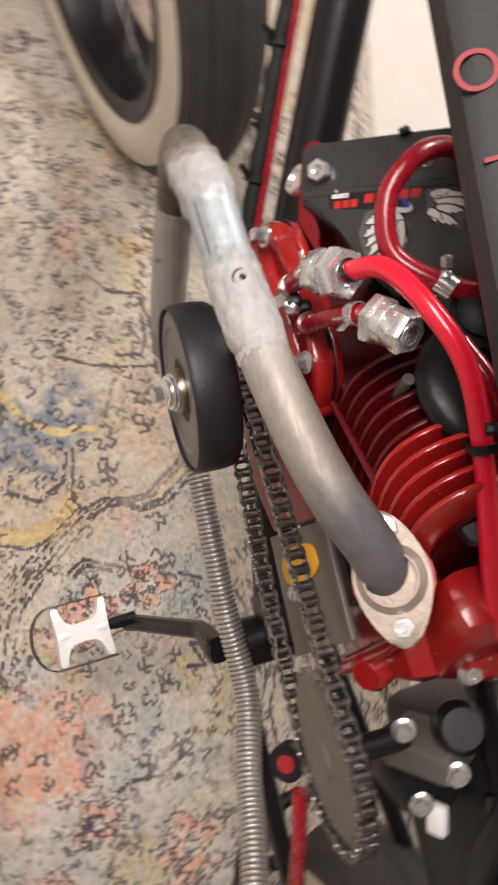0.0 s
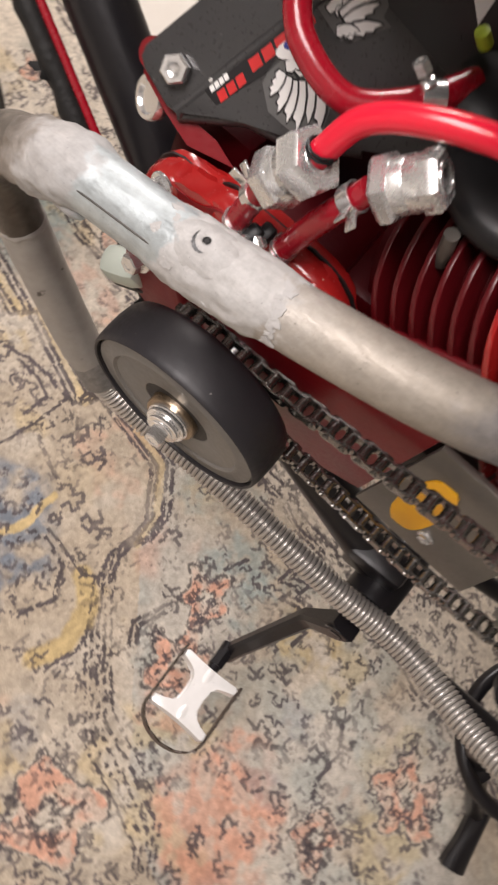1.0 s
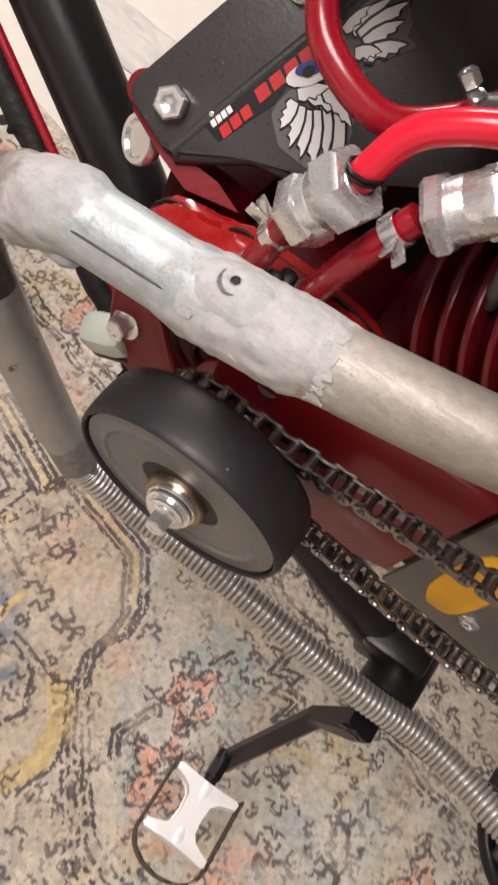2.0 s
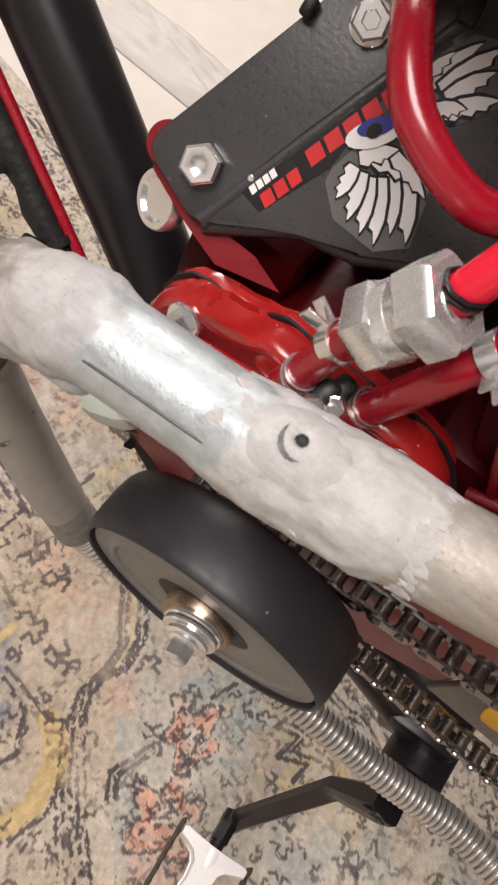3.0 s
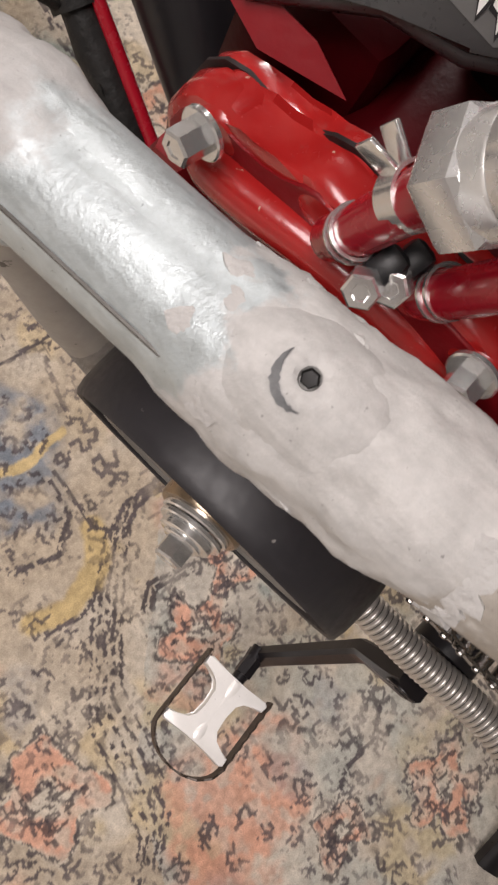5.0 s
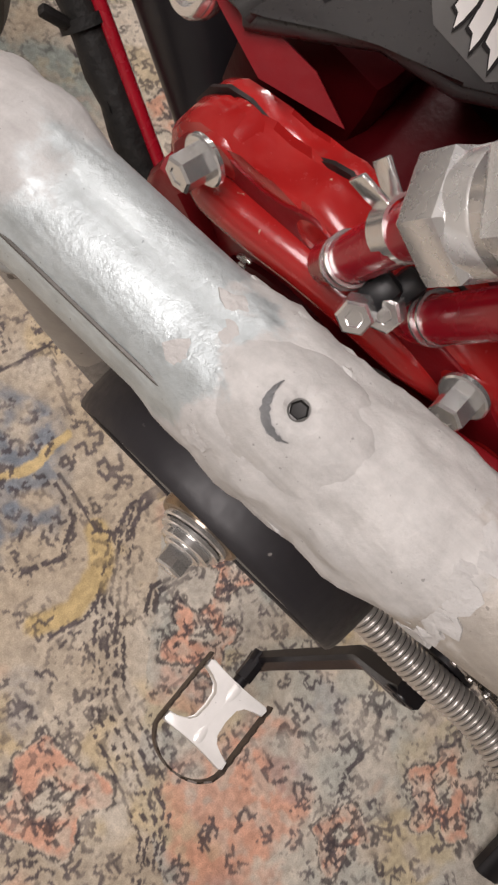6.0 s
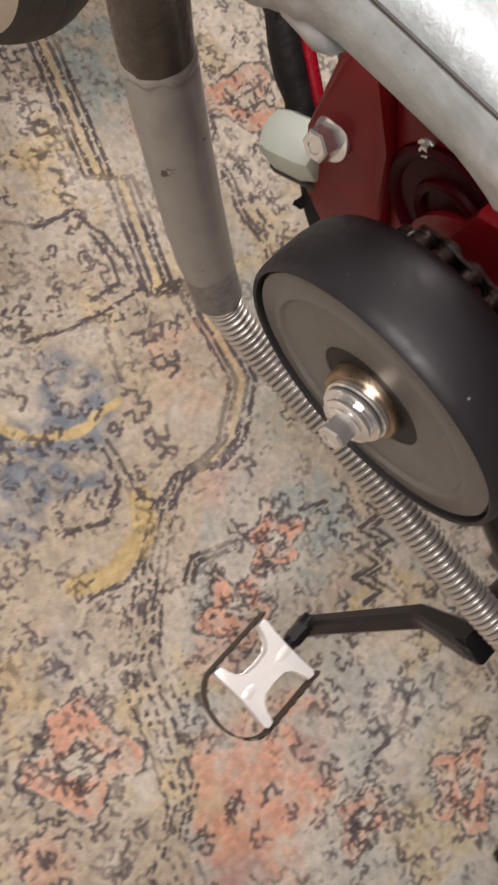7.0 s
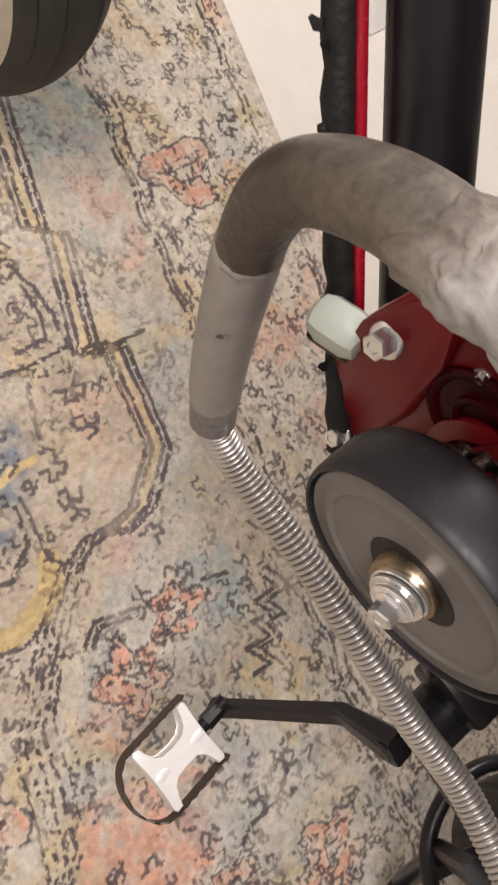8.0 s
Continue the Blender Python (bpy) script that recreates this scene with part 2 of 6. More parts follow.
BOSS_SHADOW = mat("boss_shadow_grey", (0.34, 0.345, 0.35), (0.22, 0.225, 0.235), 0.6, 0.3, scale=300, bump=0.3, bump_scale=900)
PASTE = mat("dried_weld_paste", (0.475, 0.468, 0.455), (0.40, 0.39, 0.38), 0.75, scale=140, bump=0.5, bump_scale=700)
# ---- building helpers ----
BASE = {}


def thing(name, at, label, category, group="", kind=""):
    ob = new(name)
    ob.location = at
    BASE[ob] = Vector(at)
    ob.empty_display_size = 0.02
    return tagged(ob, label, category, group, kind)


def smooth(me, angle=40):
    me.shade_smooth()
    me.set_sharp_from_angle(angle=radians(angle))


def part(name, bm, material, parent=None, label="", angle=40):
    """Link a bmesh, in world coordinates, as one mesh under a thing or a part."""
    base = BASE.get(parent, Vector())
    bmesh.ops.recalc_face_normals(bm, faces=bm.faces)
    bm.transform(Matrix.Translation(-base))
    me = bpy.data.meshes.new(name)
    bm.to_mesh(me)
    bm.free()
    me.materials.append(material)
    smooth(me, angle)
    ob = new(name, me)
    if parent is not None:
        ob.parent = parent
    BASE[ob] = base
    if label:
        ob["label"] = label
    return ob


def frame_of(z, x=(0, 0, 1)):
    """A turn whose z axis is the given way, and whose x axis is near the other."""
    z = Vector(z).normalized()
    x = Vector(x)
    if abs(x.normalized().dot(z)) > 0.98:
        x = Vector((1, 0, 0)) if abs(z.x) < 0.9 else Vector((0, 1, 0))
    y = z.cross(x).normalized()
    x = y.cross(z)
    return Matrix((x, y, z)).transposed()


def at_pose(at, z, x=(0, 0, 1)):
    return Matrix.Translation(at) @ frame_of(z, x).to_4x4()


def add_box(bm, size, m, bevel=0.0):
    r = bmesh.ops.create_cube(bm, size=1.0, matrix=m @ Matrix.Diagonal((*size, 1)))
    if bevel:
        es = list({e for v in r["verts"] for e in v.link_edges})
        bmesh.ops.bevel(bm, geom=es, offset=bevel, segments=2, profile=0.5, affect="EDGES")
    return bm


def add_lathe(bm, profile, m, seg=32):
    """Turn (radius, height) pairs round the z axis of m."""
    rings = []
    for r, h in profile:
        if r < 1e-6:
            rings.append([bm.verts.new(m @ Vector((0, 0, h)))])
        else:
            rings.append([bm.verts.new(m @ Vector((r * math.cos(2 * math.pi * k / seg), r * math.sin(2 * math.pi * k / seg), h))) for k in range(seg)])
    for a, b in zip(rings, rings[1:]):
        for k in range(seg):
            n = (k + 1) % seg
            q = [a[k % len(a)], a[n % len(a)], b[n % len(b)], b[k % len(b)]]
            q = list(dict.fromkeys(q))
            if len(q) > 2:
                bm.faces.new(q)
    return bm


def spline(points, n=10):
    """Catmull-Rom through the points."""
    p = [Vector(v) for v in points]
    p = [2 * p[0] - p[1]] + p + [2 * p[-1] - p[-2]]
    out = []
    for a, b, c, d in zip(p, p[1:], p[2:], p[3:]):
        for k in range(n):
            u = k / n
            out.append(0.5 * (2 * b + (c - a) * u + (2 * a - 5 * b + 4 * c - d) * u * u + (3 * b - a - 3 * c + d) * u ** 3))
    out.append(p[-2])
    return out


def add_sweep(bm, path, radius, seg=16, caps=True):
    """A round tube along a path; radius a number or a function of the share of the way."""
    n = len(path)
    up = Vector((0.1, 0.2, 1))
    rings = []
    for i, c in enumerate(path):
        d = (path[min(i + 1, n - 1)] - path[max(i - 1, 0)]).normalized()
        side = up - up.dot(d) * d
        side.normalize()
        up = side
        other = d.cross(side)
        r = radius(i / (n - 1)) if callable(radius) else radius
        rings.append([bm.verts.new(c + r * (math.cos(2 * math.pi * k / seg) * side + math.sin(2 * math.pi * k / seg) * other)) for k in range(seg)])
    for a, b in zip(rings, rings[1:]):
        for k in range(seg):
            bm.faces.new((a[k], a[(k + 1) % seg], b[(k + 1) % seg], b[k]))
    if caps:
        bm.faces.new(rings[0])
        bm.faces.new(rings[-1])
    return bm


def add_prism(bm, outline, thick, m, bevel=0.0):
    """A flat plate: the outline in m's x and y, thick along its z, centred."""
    lo = [bm.verts.new(m @ Vector((x, y, -thick / 2))) for x, y in outline]
    hi = [bm.verts.new(m @ Vector((x, y, thick / 2))) for x, y in outline]
    fs = [bm.faces.new(lo), bm.faces.new(hi)]
    for k in range(len(lo)):
        j = (k + 1) % len(lo)
        fs.append(bm.faces.new((lo[k], lo[j], hi[j], hi[k])))
    if bevel:
        es = list({e for f in fs[:2] for e in f.edges})
        bmesh.ops.bevel(bm, geom=es, offset=bevel, segments=2, profile=0.5, affect="EDGES")
    return bm


def B():
    return bmesh.new()


# ---- the setting ----
def rect(name, size, m, material, label, category):
    tagged(part(name, add_box(B(), size, m), material), label, category, kind="structure")


rect("floor", (5.0, 5.6, 0.1), pose(0.2, 0.4, -0.058), CARPET, "pale cream carpeted floor round the rug", "floor")
rect("ceiling", (5.2, 5.8, 0.1), pose(0.2, 0.4, 2.45), CEILING, "plain white painted ceiling of the room", "ceiling")
rect("wall_east", (0.1, 5.6, 2.41), pose(2.75, 0.4, 1.197), WALL, "plain cream painted wall of the room", "wall")
rect("wall_west", (0.1, 5.6, 2.41), pose(-2.35, 0.4, 1.197), WALL, "plain cream painted wall of the room", "wall")
rect("wall_north", (5.2, 0.1, 2.41), pose(0.2, 3.25, 1.197), WALL, "plain cream painted wall of the room", "wall")
rect("wall_south", (5.2, 0.1, 2.41), pose(0.2, -2.45, 1.197), WALL, "plain cream painted wall of the room", "wall")


# ---- rug: knots on a fine grid, each with its own wool colour ----
def lattice(u, v, size, seed):
    """Smooth value noise, 0 to 1."""
    g = np.random.RandomState(seed).rand(128, 128)
    x, y = u / size + 37.0, v / size + 53.0
    i, j = np.floor(x).astype(int), np.floor(y).astype(int)
    f, h = x - i, y - j
    f, h = f * f * (3 - 2 * f), h * h * (3 - 2 * h)
    a, b, c, d = g[i % 128, j % 128], g[(i + 1) % 128, j % 128], g[i % 128, (j + 1) % 128], g[(i + 1) % 128, (j + 1) % 128]
    return (a * (1 - f) + b * f) * (1 - h) + (c * (1 - f) + d * f) * h


def octaves(u, v, size, seed):
    return (lattice(u, v, size, seed) * 4 + lattice(u, v, size / 2, seed + 1) * 2 + lattice(u, v, size / 4, seed + 2)) / 7


def step(x, lo, hi):
    t = np.clip((x - lo) / (hi - lo), 0, 1)
    return t * t * (3 - 2 * t)


def along(u, v, pts):
    """Distance to a bent line."""
    best = np.full(u.shape, 9.0)
    for (a, b), (c, d) in zip(pts, pts[1:]):
        k = np.clip(((u - a) * (c - a) + (v - b) * (d - b)) / ((c - a) ** 2 + (d - b) ** 2), 0, 1)
        best = np.minimum(best, np.hypot(u - a - k * (c - a), v - b - k * (d - b)))
    return best


def rug_colours(u0, v0):
    knot = 0.0014
    u = np.round((u0 + 0.010 * (lattice(u0, v0, 0.05, 5) - 0.5) + 0.004 * (lattice(u0, v0, 0.012, 6) - 0.5)) / knot) * knot
    v = np.round((v0 + 0.010 * (lattice(u0, v0, 0.05, 7) - 0.5) + 0.004 * (lattice(u0, v0, 0.012, 8) - 0.5)) / knot) * knot
    cream, tan, grey, navy = np.array((0.555, 0.495, 0.415)), np.array((0.45, 0.378, 0.29)), np.array((0.475, 0.440, 0.385)), np.array((0.056, 0.047, 0.052))
    coral, ochre, blue, teal = np.array((0.62, 0.325, 0.225)), np.array((0.53, 0.40, 0.195)), np.array((0.185, 0.21, 0.245)), np.array((0.315, 0.365, 0.345))
    col = cream + (tan - cream) * step(octaves(u, v, 0.12, 11), 0.35, 0.65)[..., None]

    def lay(c, m):
        nonlocal col
        col = col + (c - col) * np.clip(m, 0, 1)[..., None]

    wear = octaves(u0, v0, 0.03, 21)
    fleck = lattice(u0, v0, 0.0035, 23)
    field = u > np.interp(v, [-0.5, -0.25, -0.02, 0.06, 0.19, 0.2, 0.34, 0.9], [-0.28, -0.21, -0.03, 0.073, 0.07, 0.035, 0.055, 0.06])
    border = u > 0.17
    lay(grey, 0.85 * field * ~border * step(octaves(u, v, 0.15, 31), 0.3, 0.6))
    # cream-white border ground, laid lighter to hold the stronger light there
    lay(cream * 1.22, 0.7 * step(u, 0.15, 0.21))
    lay(teal, 0.4 * field * step(octaves(u, v, 0.11, 33), 0.52, 0.66) * step(wear, 0.3, 0.6))
    lay(ochre, 0.45 * step(octaves(u, v, 0.10, 35), 0.62, 0.70) * step(wear, 0.3, 0.55))
    lay(coral, 0.4 * step(octaves(u, v, 0.13, 37), 0.62, 0.7) * step(wear, 0.35, 0.6))
    # pools of colour: across, along, radius, strength
    pools = ((coral, ((-0.139, -0.328, 0.085, 0.85), (-0.173, -0.372, 0.06, 0.75), (-0.09, -0.317, 0.05, 0.6), (-0.102, -0.188, 0.045, 0.55), (0.29, 0.146, 0.05, 0.6), (0.336, 0.373, 0.03, 0.5), (0.30, 0.02, 0.035, 0.5), (-0.12, -0.52, 0.07, 0.6), (0.42, 0.60, 0.03, 0.6), (0.06, -0.20, 0.02, 0.5))),
             (blue, ((-0.108, 0.125, 0.05, 1.1), (-0.140, 0.066, 0.05, 1.0), (-0.191, 0.075, 0.05, 1.1), (-0.229, 0.047, 0.045, 0.9), (-0.25, 0.13, 0.05, 1.0), (-0.07, -0.33, 0.03, 0.4), (0.011, -0.30, 0.03, 0.4), (-0.266, -0.108, 0.03, 0.35), (-0.20, -0.40, 0.04, 0.4))),
             (teal, ((0.112, 0.47, 0.075, 0.95), (0.058, -0.118, 0.06, 0.85), (0.116, -0.009, 0.06, 0.6), (0.049, -0.141, 0.05, 0.6), (0.16, 0.62, 0.06, 0.6), (0.10, 0.15, 0.05, 0.4), (-0.10, -0.13, 0.03, 0.5))),
             (ochre, ((0.089, -0.236, 0.05, 0.75), (0.275, 0.583, 0.05, 0.6), (0.286, 0.204, 0.04, 0.55), (-0.02, 0.36, 0.06, 0.6), (0.01, 0.41, 0.03, 0.5), (0.34, 0.34, 0.06, 0.45), (0.09, -0.42, 0.05, 0.4), (0.40, 0.45, 0.03, 0.7), (-0.24, -0.25, 0.04, 0.4), (-0.045, 0.10, 0.04, 0.35))),
             (tan, ((-0.02, 0.24, 0.05, 0.5), (-0.03, 0.10, 0.07, 0.6), (-0.09, 0.02, 0.05, 0.7))))
    for tone, spots in pools:
        for a, b, r, k in spots:
            lay(tone, 0.85 * k * step(-np.hypot(u - a, v - b) / r + 0.9 * octaves(u, v, 0.03, 41), -0.62, -0.25) * step(wear, 0.2, 0.5) * (0.4 + 0.6 * step(octaves(u0, v0, 0.012, 43), 0.34, 0.58)))
    lay(ochre, 0.9 * step(-along(u, v, ((-0.105, -0.005), (-0.117, -0.030), (-0.140, -0.053), (-0.170, -0.062), (-0.205, -0.052))), -0.016, -0.009))
    lay(ochre * 1.1, 0.9 * step(-along(u, v, ((-0.080, 0.099), (-0.13, 0.091), (-0.174, 0.105), (-0.21, 0.13))), -0.0065, -0.004))
    # coral blossoms with a ragged dark outline and a speckled heart: across, along, radius, petals, share of dark knots
    for a, b, r, n, dusk in ((-0.281, -0.205, 0.050, 4, 0.25), (-0.067, -0.158, 0.036, 5, 0.45), (0.004, -0.115, 0.032, 5, 0.7), (0.256, 0.383, 0.044, 3, 0.2), (0.07, -0.463, 0.045, 5, 0.6), (0.27, -0.12, 0.04, 4, 0.4), (0.30, 0.72, 0.035, 4, 0.3), (-0.30, 0.35, 0.04, 5, 0.4), (-0.054, -0.421, 0.03, 4, 0.75)):
        d = np.hypot(u - a, v - b) / (r * (1 + 0.2 * np.cos(n * np.arctan2(v - b, u - a) + a * 40) + 0.9 * (octaves(u, v, 0.022, 48) - 0.5)))
        lay(cream, 0.7 * step(-d, -1.25, -1.05))
        lay(coral, step(-d, -1.0, -0.9) * step(d, 0.2, 0.45) * (0.25 + 0.6 * step(octaves(u0, v0, 0.016, 25), 0.32, 0.6)))
        lay(navy, 0.8 * step(-np.abs(d - 1.04), -0.09, -0.04) * (fleck > 0.3))
        lay(navy, 0.8 * (d < 0.36 + dusk * 0.7) * (np.abs(lattice(u, v, 0.009, 45) - 0.5) < 0.07 + 0.12 * dusk) * (fleck > 0.25))
    ink = np.zeros(u.shape)
    ua, va = u0[:, 0], v0[0, :]

    def draw(pts, w, worn=0.2, seed=23, strength=1.0):
        """Ink a bent line of half width w, worn through in places."""
        (a0, a1), (b0, b1) = ((min(q[k] for q in pts) - 0.008, max(q[k] for q in pts) + 0.008) for k in (0, 1))
        i0, i1 = np.searchsorted(ua, (a0, a1))
        j0, j1 = np.searchsorted(va, (b0, b1))
        if i1 - i0 < 3 or j1 - j0 < 3:
            return
        box = slice(i0, i1), slice(j0, j1)
        gap = lattice(u0[box], v0[box], 0.005, seed) > worn
        ink[box] = np.maximum(ink[box], strength * step(-along(u[box], v[box], pts), -w - 0.0008, -w) * gap)

    # small angular motifs: mirrored curls, hooks, rosettes and combs, thick in the borders and sparse in the field
    rng = random.Random(19)
    shapes = (((-1.0, 0.9), (-0.35, 0.4), (-0.9, -0.05), (-0.3, -0.55), (0.0, -0.2)), ((-1.0, -0.3), (-0.3, -0.6), (-0.1, 0.1), (-0.6, 0.5), (-0.2, 1.0)),
              ((-0.9, 0.2), (-0.5, 0.7), (0.0, 0.3), (-0.25, -0.3), (-0.8, -0.7)), ((-1.0, 0.0), (-0.45, 0.15), (-0.5, 0.7), (0.0, 0.8)))

    def motif(a, b, size, kind, turn, mirrored, w, worn):
        co, si = math.cos(turn) * size, math.sin(turn) * size
        for sx in ((1, -1) if mirrored else (1,)):
            draw([(a + sx * x * co - y * si, b + sx * x * si + y * co) for x, y in shapes[kind]], w, worn)

    for gi in range(-19, 18):
        for gj in range(-20, 28):
            a, b = gi * 0.0265 + rng.uniform(-0.010, 0.010), gj * 0.0265 + rng.uniform(-0.010, 0.010)
            kind, turn, size, mirrored = rng.randrange(4), rng.randrange(8) * math.pi / 4 + rng.uniform(-0.2, 0.2), rng.uniform(0.008, 0.0145), rng.random() < 0.75
            chance, w, worn = rng.random(), rng.uniform(0.0011, 0.0020), rng.uniform(0.15, 0.38)
            edge = np.interp(b, [-0.5, -0.25, -0.02, 0.06, 0.19, 0.2, 0.34, 0.9], [-0.28, -0.21, -0.03, 0.073, 0.07, 0.035, 0.055, 0.06])
            if edge - 0.035 < a < edge + 0.012 or math.hypot(a + 0.150, b + 0.048) < 0.05 or math.hypot(a + 0.15, b + 0.335) < 0.06 and chance > 0.4:
                continue
            if edge < a < 0.16:
                share = 0.24 if b > -0.06 else 0.68
            elif -0.09 < a <= edge and b > -0.02:
                share = 0.18 if b < 0.19 else 0.7
            else:
                share = 0.86
            if chance < share:
                motif(a, b, size, kind, turn, mirrored, w, worn)
    for a, b, kind, turn in ((-0.005, 0.158, 0, 0.4), (-0.008, 0.116, 1, 0.9), (-0.060, 0.077, 0, 0.5), (-0.057, 0.039, 1, 0.9), (0.0, 0.360, 0, 0.2), (-0.002, 0.409, 1, 0.7), (0.151, -0.256, 0, 0.3), (0.007, -0.352, 1, 0.8), (0.06, -0.338, 2, 0.2), (-0.04, -0.290, 0, 1.0), (0.197, -0.40, 1, 0.4)):
        motif(a, b, 0.0165, kind, turn, True, 0.0021, 0.12)
    draw([(-0.033 + 0.011 * math.cos(k * 0.7), 0.2585 + 0.011 * math.sin(k * 0.7)) for k in range(10)], 0.0016)
    draw([(-0.033 + 0.004 * math.cos(k * 1.1), 0.2585 + 0.004 * math.sin(k * 1.1)) for k in range(7)], 0.0016)
    quiet = field & ~border & (v > 0.02)
    specks = (lattice(u0, v0, 0.0046, 71) > 0.74) * step(octaves(u0, v0, 0.05, 73), 0.40, 0.56)
    ink = np.maximum(ink * np.where(quiet, 0.55, 1.0), 0.62 * specks) * (0.78 + 0.22 * lattice(u0, v0, 0.04, 47))
    # stepped guard lines, doubled
    u, v = (np.round((c + 0.0022 * (lattice(u0, v0, 0.014, sd) - 0.5)) / 0.0022) * 0.0022 for c, sd in ((u0, 6), (v0, 8)))
    zig = ((0.052, 0.80), (0.062, 0.60), (0.044, 0.43), (0.035, 0.342), (0.059, 0.337), (0.034, 0.187), (0.070, 0.193), (0.073, 0.061), (0.024, 0.004), (-0.02, -0.012))
    ink = ink * (0.2 + 0.8 * step(along(u, v, [(a - 0.008, b + 0.003) for a, b in zig]), 0.016, 0.022))
    for shift, w in ((-0.022, 0.0024), (-0.0135, 0.0024), (0.0, 0.0024), (0.0085, 0.0024)):
        ink = np.maximum(ink, step(-along(u, v, [(a + shift, b - shift * 0.35) for a, b in zig]), -w - 0.001, -w) * (fleck > 0.2))
    lay(ochre * 1.15, 0.4 * step(-np.abs(along(u, v, [(a - 0.008, b + 0.003) for a, b in zig])), -0.006, -0.004))
    for c, w in ((0.172, 0.0022), (0.180, 0.0018), (0.196, 0.0022), (0.395, 0.0025), (0.405, 0.0018)):
        ink = np.maximum(ink, step(-np.abs(u - c - 0.004 * np.sin(v * 70)), -w - 0.001, -w) * (lattice(u, v, 0.006, 81) > 0.35))
    strand = ((-0.070, -0.006), (-0.125, -0.066), (-0.160, -0.116), (-0.190, -0.165), (-0.196, -0.225), (-0.206, -0.283), (-0.25, -0.33), (-0.26, -0.5))
    for k, w in ((-0.024, 0.0016), (-0.013, 0.0018), (-0.002, 0.0018), (0.010, 0.0018), (0.022, 0.0015)):
        draw([(a + k, b + 0.3 * k) for a, b in strand], w, 0.44, 83 + int(k * 1000))
    for pts in (((-0.10, 0.335), (-0.063, 0.313), (-0.022, 0.318), (-0.002, 0.283), (0.008, 0.245), (0.010, 0.207), (-0.026, 0.200), (-0.089, 0.194), (-0.14, 0.20)), ((-0.050, 0.215), (-0.012, 0.222), (-0.006, 0.250), (-0.014, 0.284)),
                ((-0.052, 0.180), (-0.058, 0.15), (-0.064, 0.112)), ((-0.109, 0.066), (-0.107, 0.03), (-0.106, -0.004), (-0.088, -0.022)), ((-0.118, 0.06), (-0.120, 0.02), (-0.150, -0.01), (-0.20, 0.0)),
                ((-0.037, -0.093), (-0.088, -0.086), (-0.108, -0.106)), ((-0.040, -0.100), (-0.084, -0.094), (-0.100, -0.110)), ((0.050, -0.100), (0.085, -0.106)), ((0.052, 0.193), (0.108, 0.199)),
                ((0.126, -0.128), (0.141, -0.150), (0.103, -0.154), (0.121, -0.178), (0.089, -0.173), (0.105, -0.199), (0.067, -0.198), (0.090, -0.228), (0.059, -0.229)),
                ((0.140, -0.124), (0.158, -0.155), (0.120, -0.160), (0.138, -0.185), (0.106, -0.181), (0.120, -0.206), (0.085, -0.206), (0.106, -0.236)),
                ((-0.09, -0.018), (-0.062, 0.0), (-0.022, 0.004)), ((-0.082, -0.030), (-0.055, -0.010), (-0.018, -0.006)), ((-0.205, -0.070), (-0.165, -0.076), (-0.130, -0.058)), ((0.056, -0.345), (0.030, -0.368), (-0.015, -0.372), (-0.05, -0.395))):
        draw(pts, 0.0023, 0.2)
    lay(navy * (1 + 0.8 * lattice(u, v, 0.06, 91)[..., None]), 0.92 * ink * (0.55 + 0.45 * step(wear, 0.25, 0.5)))
    lay(cream * 1.05, 0.7 * (u > 0.425))
    return col * (0.70 + 0.32 * lattice(u0, v0, 0.0045, 95) + 0.18 * lattice(u0, v0, 0.012, 97))[..., None]


